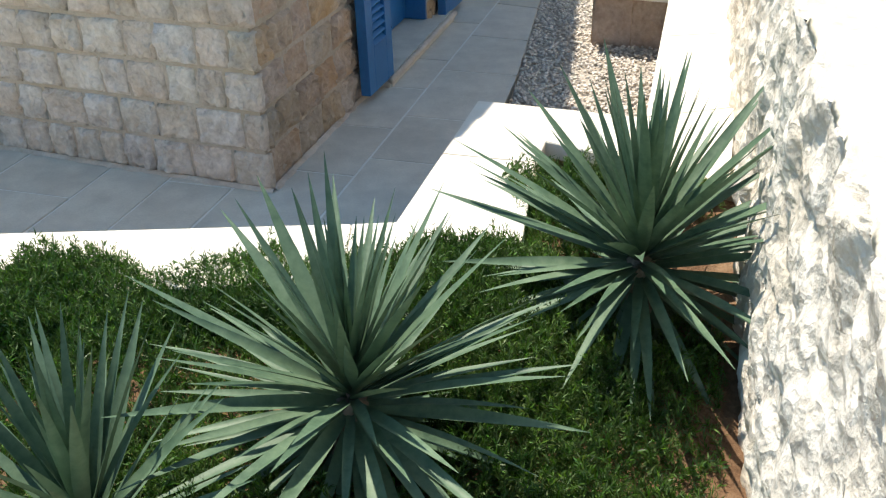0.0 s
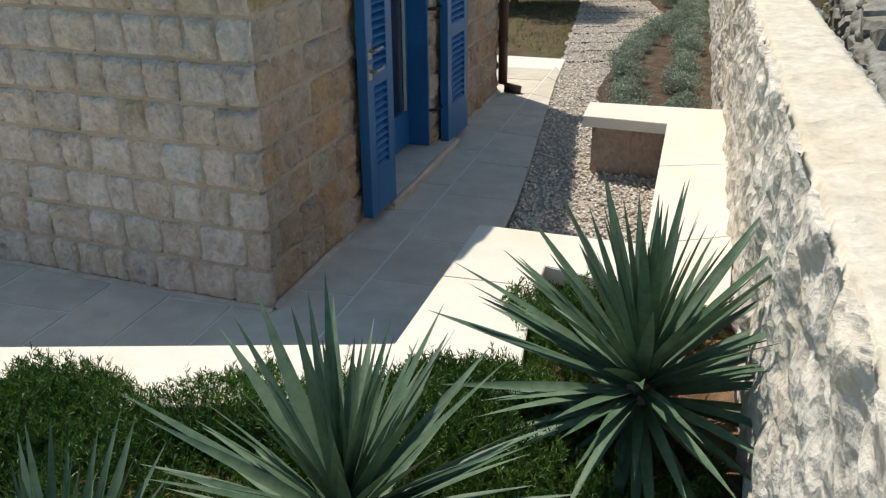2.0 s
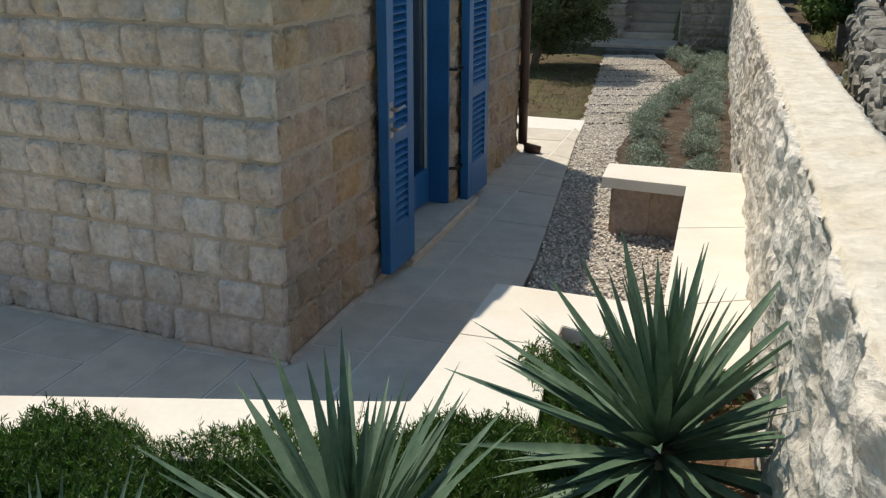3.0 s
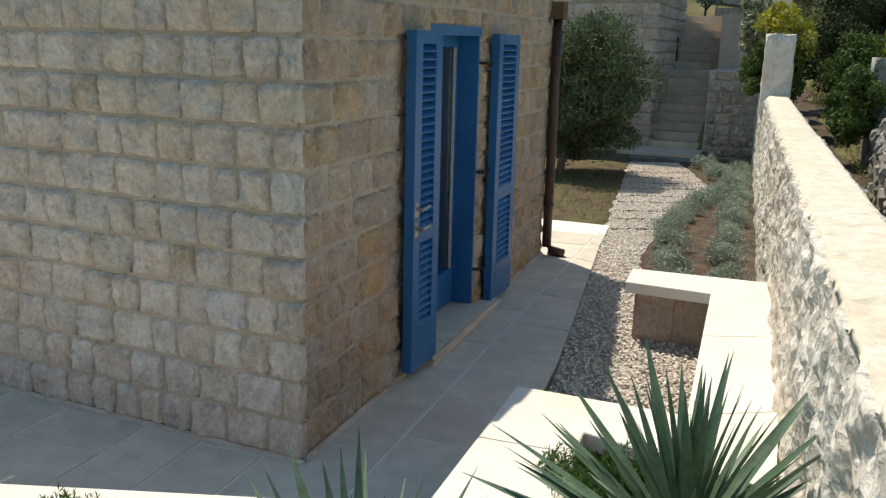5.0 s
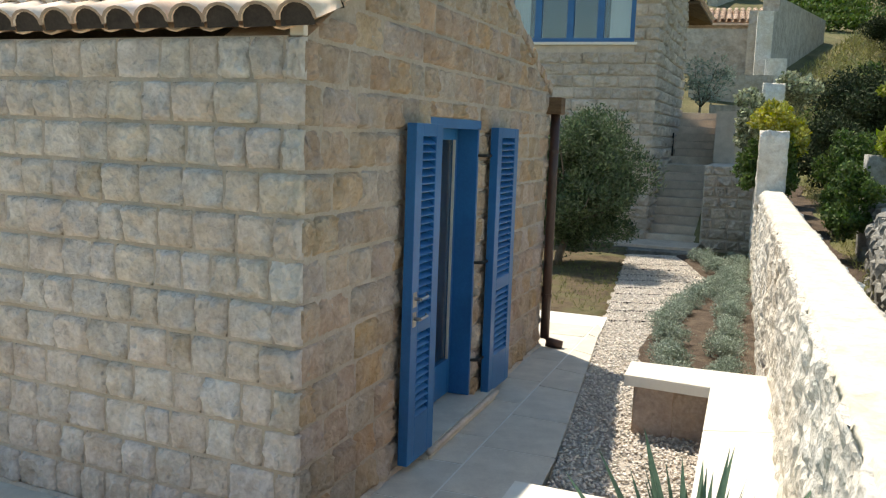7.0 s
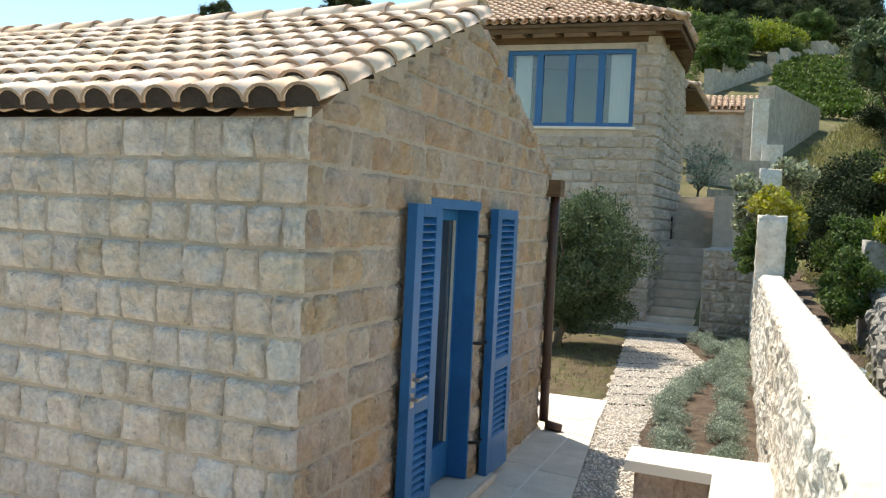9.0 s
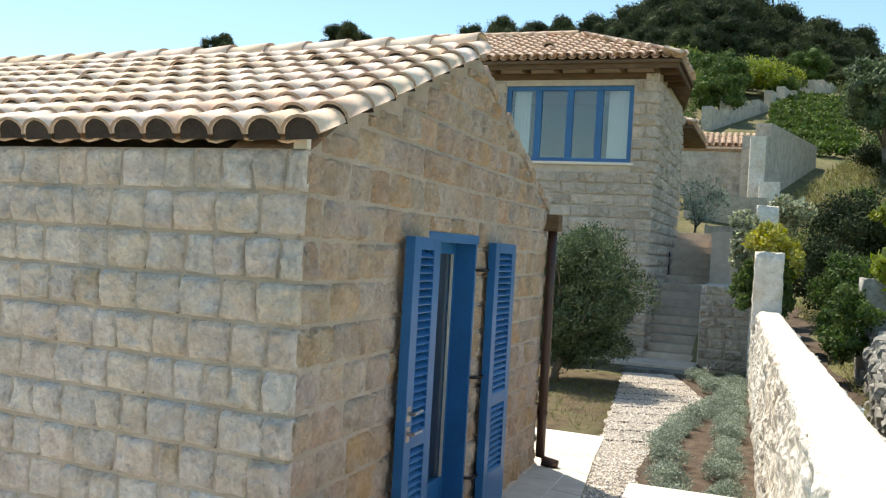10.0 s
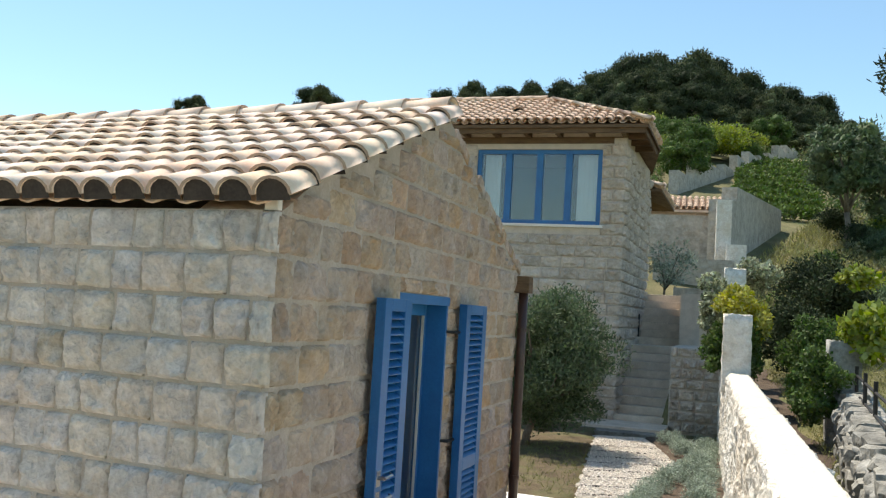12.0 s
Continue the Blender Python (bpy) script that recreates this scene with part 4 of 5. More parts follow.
def tower_roof(parent, m, x0, x1, y0, y1, ze, zr, hipx, cols_mat, name, yh=None):
    """A hipped tile roof on a rectangle of the frame m, ridge along x; a hip at its right end, whose eave runs back to yh."""
    ym = (y0 + y1) / 2
    yh = y1 if yh is None else yh
    q = lambda x, y, z: m @ Vector((x, y, z))
    deck = roof_deck(parent, [q(x0, y0, ze), q(x1, y0, ze), q(hipx, ym, zr), q(x0, ym, zr)], 0.06, WOOD, name)
    roof_deck(deck, [q(x1, y0, ze), q(x1, yh, ze), q(hipx, ym, zr)], 0.06, WOOD, "hip_slope")
    roof_deck(deck, [q(x1, yh, ze), q(min(x1, 0.0) if yh < y1 else x1, y1, ze), q(x0, y1, ze), q(x0, ym, zr), q(hipx, ym, zr)], 0.06, WOOD, "rear_slope")
    ax, ay = m.col[0].xyz, m.col[1].xyz
    ln = math.hypot(ym - y0, zr - ze)
    n = int(ln / 0.30)
    frac = (x1 - hipx) / ln
    tiled_slope(deck, q(x1, y0, ze), -ax, ay, (zr - ze) / (ym - y0), int((x1 - x0) / 0.21), n, 0.21, ln / n, cols_mat, TILE_PAN, 220, 8, lambda a, s: a + 0.02 >= s * frac)
    ln2 = math.hypot(x1 - hipx, zr - ze)
    n2 = int(ln2 / 0.30)
    w, half = yh - y0, ym - y0
    tiled_slope(deck, q(x1, y0, ze), ay, -ax, (zr - ze) / (x1 - hipx), int(w / 0.21), n2, 0.21, ln2 / n2, cols_mat, TILE_PAN, 0, 9, lambda a, s: s * half / ln2 - 0.02 <= a <= w + s * (half - w) / ln2 + 0.02)
    cap = tile_mesh("ridge_tile", cols_mat, 0.42, 0.12, 0.10, 0.016)
    for a, b in ((q(x1, y0, ze + 0.08), q(hipx, ym, zr + 0.1)), (q(hipx, ym, zr + 0.1), q(x0, ym, zr + 0.1)), (q(x1, yh, ze + 0.08), q(hipx, ym, zr + 0.1))):
        d = (b - a).normalized()
        sd = d.cross(UP).normalized()
        for k in range(int((b - a).length / 0.36)):
            put(new("ridge_tile", cap), deck, axes(sd, d, sd.cross(d), a + d * (0.36 * k)) @ Matrix.Rotation(radians(rng.normal(0, 1.5)), 4, "Z"))
    return deck


troof = tower_roof(tower, FM_, -TW - 0.4, 0.5, -0.5, TD + 0.5, 6.02, 7.18, -2.25, TILE_FAR, "roof", 2.1)
part("eave_board", join(box(-TW - 0.35, 0.44, -0.44, -0.40, 5.86, 5.97, FM_), box(0.40, 0.44, -0.40, 2.05, 5.86, 5.97, FM_)), WOOD, tower, "brown timber eave board")
for k in range(9):
    part("rafter", box(-TW + 0.1 + k * 0.68, -TW + 0.2 + k * 0.68, -0.40, 0.2, 5.84, 5.95, FM_, 0.006), WOOD, tower, "weathered timber rafter end")
for k in range(3):
    part("rafter", box(-0.2, 0.40, 0.1 + k * 0.72, 0.2 + k * 0.72, 5.84, 5.95, FM_, 0.006), WOOD, tower, "weathered timber rafter end")
part("wall_plate", join(box(-TW, 0.02, -0.02, 0.3, 5.72, 5.86, FM_, 0.006)), WOOD, tower, "timber lintel beam over the window")
part("corner_corbel", box(-0.24, 0.03, -0.03, 0.3, 5.62, 5.84, FM_, 0.01), TOWER_STONE, tower)
part("side_post", tube([RM_ @ Vector((3.3, -0.06, 1.6)), RM_ @ Vector((3.3, -0.06, 2.25))], [0.02, 0.02], 8), IRON, tower, "dark post against the side wall")


# ---- yuccas ----
def blade(mat, length, width, bend, seed):
    """A stiff folded sword leaf along x with a sharp tip; bend: how far it arches down."""
    r = np.random.default_rng(seed)
    n = 9
    V, F = [], []
    tw = r.normal(0, 0.25)
    for i in range(n):
        t = i / (n - 1)
        a = -bend * t * t
        x, z = length * t * (1 - 0.12 * bend * t), length * a * 0.55
        w = width * 0.5 * min(1.0, 0.62 + 1.3 * t) * (1 - max(0.0, (t - 0.35) / 0.65) ** 1.7)
        w = max(w, 0.0007)
        f = 0.42 * w
        c, s = math.cos(tw * t), math.sin(tw * t)
        for k, (yy, zz) in enumerate(((-w, f), (0.0, 0.0), (w, f))):
            V.append(Vector((x, yy * c - zz * s, z + yy * s + zz * c)))
        if i:
            o = 3 * (i - 1)
            F += [[o, o + 1, o + 4, o + 3], [o + 1, o + 2, o + 5, o + 4]]
    return mesh("leaf", V, F, mat, True)


BLADES = [blade(YUCCA, 0.62, 0.042, b, 10 + k) for k, b in enumerate((0.03, 0.10, 0.20, 0.32, 0.48, 0.06, 0.16, 0.26))]
DRY = [blade(YUCCA_OLD, 0.46, 0.034, b, 40 + k) for k, b in enumerate((0.3, 0.6))]


def yucca(base, heart, count, seed, label, size=1.0, spread=112, skirt=26):
    ob = thing("yucca", base, label, "yucca", "yuccas in the raised bed")
    r = np.random.default_rng(seed)
    h = Vector(heart)
    b = Vector(base)
    part("trunk", tube([b, b.lerp(h, 0.5), h - UP * 0.03], [0.06, 0.055, 0.045], 10), BARK, ob, "short rough yucca trunk", True)
    golden = 2.39996
    for k in range(count):
        t = (k + 0.5) / count
        el = 88 - spread * t ** 0.85 + r.normal(0, 8)
        az = k * golden + r.normal(0, 0.16)
        me = BLADES[(k * 5 + r.integers(3)) % 5 if t > 0.35 else (0, 1, 5)[r.integers(3)]]
        sc = size * r.uniform(0.74, 1.14) * (0.78 + 0.22 * min(1, t * 5)) * (1.0 if t < 0.7 else 0.84)
        q = Matrix.Translation(h - UP * (0.11 * t)) @ Matrix.Rotation(az, 4, "Z") @ Matrix.Rotation(radians(-el), 4, "Y") @ Matrix.Translation((0.02, 0, 0)) @ Matrix.Rotation(radians(r.normal(0, 12)), 4, "X") @ Matrix.Diagonal((sc, sc * r.uniform(0.85, 1.15), sc, 1))
        put(new("leaf", me), ob, q)
    for k in range(skirt):
        az, el = r.uniform(0, 6.28), r.uniform(-80, -38)
        me = DRY[k % 2] if r.random() < 0.12 else BLADES[3 + k % 2]
        q = Matrix.Translation(h - UP * 0.13) @ Matrix.Rotation(az, 4, "Z") @ Matrix.Rotation(radians(-el), 4, "Y") @ Matrix.Rotation(radians(r.normal(0, 15)), 4, "X") @ Matrix.Diagonal((r.uniform(0.75, 1.08) * size, 0.95 * size, 0.8 * size, 1))
        put(new("leaf", me), ob, q)
    return ob


yucca((0.72, 2.33, 0.28), (0.73, 2.38, 0.60), 165, 21, "large blue-green yucca with drooping skirt beside the wall", 1.0, skirt=115)
yucca((-0.18, 1.80, 0.28), (-0.17, 1.84, 0.56), 150, 22, "broad blue-green yucca rosette among rosemary", 0.95, skirt=64)
yucca((-0.78, 1.50, 0.28), (-0.77, 1.50, 0.50), 66, 23, "blue-green yucca with upright narrow leaves", 0.86, spread=62, skirt=6)


# ---- ground planting ----
def sprigs(n, xs, ys, height, inside, needles, nl, nwid, mat, name, label, seed, stem=0.16, lean=0.5):
    r = np.random.default_rng(seed)
    x, y = r.uniform(*xs, n), r.uniform(*ys, n)
    ok = inside(x, y)
    x, y = x[ok], y[ok]
    n = len(x)
    z = height(x, y) + r.normal(0, 0.025, n)
    d = np.stack([r.normal(0, lean, n), r.normal(0, lean, n), np.ones(n)], -1)
    d /= np.linalg.norm(d, axis=1)[:, None]
    L = stem * r.uniform(0.6, 1.3, n)
    t = np.tile(np.linspace(0.1, 1, needles), n)
    top = np.stack([x, y, z], -1)
    base = top - d * L[:, None]
    P = np.repeat(base, needles, 0) + np.repeat(d * L[:, None], needles, 0) * t[:, None]
    out = r.normal(size=(n * needles, 3))
    D = np.repeat(d, needles, 0) * 0.75 + out * 0.42
    me = leaves(P, D, nl, nwid, mat, name)
    return tagged(new(name, me), label, kind="stuff", category="shrubs")


def mound(x, y):
    m = 0.380 + 0.03 * np.sin(x * 3.1 + 0.6) + 0.045 * np.sin(x * 5.7 + y * 3) + 0.04 * np.sin(y * 6 + x * 2) + 0.02 * np.sin(x * 13) * np.sin(y * 11) + 0.022 * np.sin(x * 37 + 2 * np.sin(y * 17)) * np.sin(y * 41 + 1)
    return m + 0.03 * smooth(2.0, 2.8, y) - 0.05 * smooth(0.1, 0.8, x) * smooth(2.6, 1.8, y)


def in_bed(x, y):
    return (x < wall_x(y) - 0.06) & (y < np.where(x < 0.42, 2.75 + 0.04 * np.sin(x * 9) + 0.03 * np.sin(x * 23), 3.35 - 0.25 * (x - 0.42))) & ~((np.hypot(x - 1.02, y - 2.5) < 0.20)) & ~((x > 0.7) & (y > 2.62) & (y < 3.05))


sprigs(22000, (-2.1, 1.2), (1.3, 3.3), mound, in_bed, 36, 0.026, 0.0044, ROSEMARY, "rosemary", "dense dark green creeping rosemary", 31, 0.15, 0.42)
sprigs(11000, (-2.3, 0.5), (2.42, 2.86), lambda x, y: 0.420 + 0.015 * np.sin(x * 3.1 + 0.6) + 0.018 * np.sin(x * 8.3), lambda x, y: y < 2.755 + 0.04 * np.sin(x * 9) + 0.03 * np.sin(x * 23), 34, 0.025, 0.0044, ROSEMARY, "rosemary_edge", "dense rosemary spilling over the coping", 35, 0.15, 0.45)
sprigs(2600, (-0.2, 1.0), (1.1, 2.2), lambda x, y: mound(x, y) - 0.02, in_bed, 15, 0.024, 0.0045, BROAD, "thyme", "thin straggling green herb under the yuccas", 32, 0.2, 0.9)


def shrub_mesh(seed, rad, n, length, width, mat, name, squash=0.7, blobs=14):
    r = np.random.default_rng(seed)
    rows = []
    for k in range(blobs):
        d = r.normal(size=3)
        d /= np.linalg.norm(d)
        d[2] = abs(d[2])
        c = d * rad * r.uniform(0.25, 0.68)
        s = rad * r.uniform(0.32, 0.5)
        rows.append((c[0], c[1], rad * 0.25 + c[2] * squash, s, s, s * 0.85))
    return clumps(rows, n // blobs, length, width, mat, name, 0.4, 0.5)


silver = [shrub_mesh(50 + k, 0.34, 2000, 0.045, 0.015, SILVER, "silver_shrub", 0.8) for k in range(3)]


def plant_silver(x, y, s, k):
    ob = put(new("silver_shrub", silver[k % 3]), None, Matrix.Translation((x, y, 0.0)) @ Matrix.Rotation(k * 1.9, 4, "Z") @ Matrix.Diagonal((s, s, s * 0.95, 1)))
    tagged(ob, "rounded silver-grey shrub in the soil bed", "shrub", "silver shrubs along the path")


k = 0
rs = np.random.default_rng(55)
for y in np.arange(7.75, 15.7, 0.42):
    plant_silver(float(bed_left(y)) + (0.20 if y < 12.6 else 0.34) + rs.normal(0, 0.04), y + rs.normal(0, 0.06), rs.uniform(0.56, 0.84), k)
    k += 1
for y in np.arange(7.5, 15.6, 0.40):
    x = wall_x(y) - rs.uniform(0.20, 0.34)
    if x > bed_left(y) + 0.25:
        plant_silver(x, y + rs.normal(0, 0.06), rs.uniform(0.54, 0.82), k)
    k += 1
sprigs(1500, (-1.5, 2.9), (10.4, 14.5), lambda x, y: 0.05 + 0 * x, lambda x, y: (x < glv(y)) & (y > 10.7 - (x - 1.25) * 0.4), 5, 0.06, 0.006, GRASS, "lawn_grass", "short thin lawn grass", 33, 0.05, 0.3)


def branch(a, b, r0, r1, wob, seed):
    r = np.random.default_rng(seed)
    a, b = Vector(a), Vector(b)
    pts = [a.lerp(b, t) + Vector(r.normal(0, wob, 3)) * (0 if t in (0, 1) else 1) for t in (0, 0.3, 0.65, 1)]
    return tube(pts, [r0, r0 + (r1 - r0) * 0.4, r0 + (r1 - r0) * 0.75, r1], 7)


def tree(name, base, centre, rad, n_blob, per, leaf, mat, label, category, seed, blob=0.3, trunk_r=0.08, limbs=6, group="", core=0.0):
    """A tapered trunk, limbs and an uneven crown of leafy clumps."""
    r = np.random.default_rng(seed)
    ob = thing(name, base, label, category, group)
    b, c = Vector(base), Vector(centre)
    fork = b.lerp(c, 0.45)
    sets = [branch(b, fork, trunk_r, trunk_r * 0.7, trunk_r * 0.3, seed)]
    rows = []
    for k in range(n_blob):
        d = r.normal(size=3)
        d /= np.linalg.norm(d)
        q = r.uniform(0.25, 0.86) ** 0.7
        p = c + Vector(d * q * np.array(rad))
        s = blob * r.uniform(0.7, 1.3)
        rows.append((p.x, p.y, p.z, s, s, s * 0.85))
        if k < limbs:
            sets.append(branch(fork, p, trunk_r * 0.55, trunk_r * 0.12, trunk_r * 0.5, seed + k))
    part("trunk", join(*sets), BARK, ob, "", True)
    cr = put(new("crown", clumps(rows, per, leaf[0], leaf[1], mat, "crown", 0.3, 0.35, core=core)), ob)
    return ob


tree("olive_tree", (1.85, 14.45, -0.03), (2.10, 14.6, 1.33), (1.26, 1.15, 1.22), 116, 460, (0.080, 0.023), OLIVE, "dense rounded olive tree on bare earth beside the path", "olive tree", 61, 0.30, 0.075, 9)
tree("young_olive_tree", (7.28, 26.6, 2.4), (7.36, 26.6, 3.85), (0.8, 0.8, 0.7), 16, 90, (0.13, 0.035), SILVER, "small sparse young olive on the upper terrace", "olive tree", 62, 0.28, 0.05, 6)

# ---- beyond the wall ----
def bush(name, x, y, z, rad, n, leaf, mat, label, seed, blobs=26, blob=0.36, group=""):
    r = np.random.default_rng(seed)
    rows = []
    for k in range(blobs):
        d = r.normal(size=3)
        d /= np.linalg.norm(d)
        q = r.uniform(0.3, 0.9)
        s = min(rad) * blob * r.uniform(0.7, 1.3)
        rows.append((d[0] * q * rad[0], d[1] * q * rad[1], d[2] * q * rad[2], s, s, s * 0.85))
    ob = put(new(name, clumps(rows, n // blobs, leaf[0], leaf[1], mat, name, 0.3, 0.3)), None, Matrix.Translation((x, y, z)))
    return tagged(ob, label, "shrub", group)


bush("ivy", 4.74, 14.2, 2.38, (0.22, 0.5, 0.72), 5200, (0.075, 0.055), IVY, "pale variegated ivy smothering the wall and pier", 71, 34, 0.5)
bush("ivy", 6.0, 15.9, 3.0, (0.40, 0.5, 0.28), 2600, (0.075, 0.055), IVY, "pale variegated ivy trailing over the far pier", 78, 20, 0.6)
bush("golden_shrub", 4.58, 12.75, 2.34, (0.30, 0.40, 0.30), 4200, (0.075, 0.032), YELLOW, "golden yellow-green shrub beside the stone pier", 72, 34, 0.42)
bush("golden_shrub", 4.78, 12.5, 2.12, (0.16, 0.35, 0.30), 1700, (0.075, 0.032), YELLOW, "golden yellow-green shrub spilling past the pier", 82, 24, 0.42)
bush("creeper", 4.42, 13.2, 1.75, (0.14, 0.35, 0.5), 2200, (0.06, 0.035), BROAD, "green creeper hanging down inside the wall", 83, 20, 0.7)
bush("ivy", 4.50, 9.95, 1.45, (0.20, 0.55, 0.48), 5200, (0.05, 0.036), BROAD, "grey-green ivy over the gate pier", 84, 30, 0.5)
for y in (12.7, 13.6, 14.5, 15.4):
    bush("ivy", wall_x(y) + 0.22, y, 1.75, (0.22, 0.6, 0.55), 3600, (0.06, 0.045), BROAD, "dark green ivy mantling the top of the boundary wall", 85 + int(y), 24, 0.6)
bush("laurel_bush", 8.3, 18.5, 2.75, (1.05, 1.4, 0.85), 15000, (0.085, 0.042), PINE, "large dark evergreen bush beyond the wall", 74, 44, 0.42)
bush("laurel_bush", 7.0, 16.6, 2.05, (0.6, 1.2, 0.7), 8000, (0.085, 0.042), PINE, "dark evergreen bush at the foot of the bank", 75, 30, 0.45)
bush("ivy", 5.66, 12.8, 1.78, (0.36, 0.7, 0.50), 6000, (0.055, 0.042), BROAD, "grey-green ivy hanging over the dry stone wall", 77, 34, 0.42)
bush("ivy", 5.35, 11.9, 1.40, (0.30, 0.6, 0.40), 3800, (0.055, 0.042), BROAD, "grey-green ivy sprawling down the dry stone wall", 79, 26, 0.45)
bush("vine", 5.0, 9.85, 2.08, (0.26, 0.55, 0.24), 1500, (0.10, 0.075), BRIGHT, "bright green sunlit vine shoots over the lane", 76, 18, 0.55)
bush("vine", 5.08, 10.9, 1.55, (0.16, 0.45, 0.13), 700, (0.09, 0.065), BRIGHT, "bright green vine shoots trailing on the wall", 80, 12, 0.7)
bush("vine", 7.55, 15.3, 3.05, (0.35, 0.5, 0.16), 900, (0.12, 0.08), BRIGHT, "bright green vine shoots above the dark bush", 81, 14, 0.7)


def scatter_bushes(rows, variants, names, labels, group):
    for k, (x, y, s) in enumerate(rows):
        v = k % len(variants)
        z = float(land(x, y))
        ob = put(new(names[v], variants[v]), None, Matrix.Translation((x, y, z + 0.35 * s)) @ Matrix.Rotation(k * 2.3, 4, "Z") @ Matrix.Diagonal((s, s, s * 0.9, 1)))
        tagged(ob, labels[v], "shrub", group)


r_ = np.random.default_rng(80)
VAR = [shrub_mesh(81, 1.0, 6500, 0.11, 0.05, BROAD, "hillside_bush", 0.9, 26), shrub_mesh(82, 1.0, 6000, 0.11, 0.035, OLIVE, "grey_green_bush", 0.9, 24),
       shrub_mesh(83, 1.0, 6500, 0.11, 0.045, PINE, "dark_bush", 0.9, 26), shrub_mesh(84, 1.0, 5000, 0.11, 0.05, BRIGHT, "light_green_bush", 0.9, 20)]
spots = []
for k in range(85):
    d, az = r_.uniform(21, 46), radians(r_.uniform(23.9, 31.5))
    x, y = d * math.sin(az), d * math.cos(az)
    if x - wall_x(y) > 2.0 and not (12 < x < 17.0 and 30 < y < 45):
        spots.append((x, y, r_.uniform(0.45, 0.95) * (0.65 + d / 60)))
for k in range(22):
    d, az = r_.uniform(74, 90), radians(r_.uniform(13.5, 20))
    spots.append((d * math.sin(az), d * math.cos(az), r_.uniform(1.4, 2.6)))
scatter_bushes(spots, VAR, ("hillside_bush", "grey_green_bush", "dark_bush", "light_green_bush"),
               ("rounded green bush on the dry slope", "grey-green bush on the dry slope", "dark evergreen bush on the dry slope", "light green bush on the dry slope"), "bushes on the hillside")
sprigs(16000, (1.6, 9.5), (2.0, 20.0), lambda x, y: land(x, y) + 0.10, lambda x, y: (x > wall_x(y) + np.where(y > 8, 0.95, 0.5)) & (x < wall_x(y) + 3.5), 6, 0.08, 0.008, DRYGRASS, "lane_grass", "tall yellow-green grass in the lane", 34, 0.14, 0.5)



def lane_shade_strip():
    """Lane earth along the wall's outer foot, coloured dark for the shadow there."""
    V, F = [], []
    ys = np.arange(2.0, 19.0, 0.25)
    for k, y in enumerate(ys):
        for d in (0.29, 0.55, 0.80, 1.02 + 0.12 * math.sin(y * 2.1)):
            x = wall_x(y) + d
            V.append((x, y, float(land(x, y)) + 0.025))
        if k:
            o = 4 * (k - 1)
            F += [[o + c, o + c + 1, o + c + 5, o + c + 4] for c in range(3)]
    return tagged(part("lane", (V, F), SOIL_DARK, None, "narrow brown earth lane beside the boundary wall, coloured dark as its shadow", True), category="path", kind="structure")


lane_shade_strip()
pier("lane_pier", 4.85, 10.1, 0.34, 0.34, 0.6, 1.98, 4, "grey stone gate pier in the lane wall", GREYSTONE)
lane_wall = rough_wall("wall_lane", lambda y: 2.74 + (y - 5.2) * 0.42, 3.6, 13.0, -0.1, lambda y: 1.10 + 0.056 * (y - 5.37), 0.45, 0.04, GREYSTONE, 9, 0.085, "grey dry stone wall along the lane")


def rubble_mesh(seed):
    """A rough unit stone with broken, slightly flattened faces."""
    r = np.random.default_rng(seed)
    V = []
    for v in LUMP_V:
        p = Vector(v)
        q = Vector([math.copysign(abs(c) ** 0.55, c) for c in p])
        V.append(q * (0.5 + 0.20 * noise.noise(p * 2.2 + Vector((seed, 0, 0)))))
    return mesh("stone", V, LUMP_F.tolist(), DRYSTONE)


rubble = [rubble_mesh(400 + k) for k in range(6)]
rs = np.random.default_rng(402)
for row in range(7):
    y = 4.9 + rs.uniform(0, 0.2)
    while y < 11.4:
        w, h = rs.uniform(0.16, 0.34), rs.uniform(0.15, 0.20)
        top = 1.10 + 0.056 * (y - 5.37)
        z = top + 0.02 - 0.155 * row
        if z > 0.2:
            m = Matrix.Translation((2.74 + (y + w / 2 - 5.2) * 0.42 + 0.10 + (0.06 if row == 0 else 0), y + w / 2, z)) @ Matrix.Rotation(radians(-23 + rs.normal(0, 6)), 4, "Z") @ Matrix.Rotation(rs.normal(0, 0.10), 4, "X") @ Matrix.Diagonal((rs.uniform(0.22, 0.34), w * 1.02, h, 1))
            put(new("stone", rubble[rs.integers(6)]), lane_wall, m)
        y += w
for k in range(4):
    y = 9.68 - k * 0.9
    x = 4.80 - k * 0.36
    f = thing("fence_panel", (x, y, 1.2), "low dark iron fence panel on the lane wall", "fence", "iron fence panels")
    for z in (1.42, 1.62):
        part("rail", tube([(x, y, z - 0.03 * k), (x - 0.36, y - 0.9, z - 0.03 * k - 0.03)], [0.014, 0.014], 6), IRON, f)
    part("post", tube([(x, y, 1.0), (x, y, 1.72 - 0.03 * k)], [0.02, 0.02], 6), IRON, f)

# ---- upper terraces: far walls and roofs ----
def stone_wall(name, p0, p1, z0, z1a, z1b, thick, mat, label, blocks=True):
    a, b = Vector((*p0, 0)), Vector((*p1, 0))
    d = (b - a).normalized()
    L = (b - a).length
    m = axes(d, UP.cross(d), UP, a)
    ob = part(name, wall_panel([(0, z0), (L, z0), (L, z1b), (0, z1a)], thick, m), mat, None, label)
    tagged(ob, category="wall", kind="structure")
    return ob, m, L


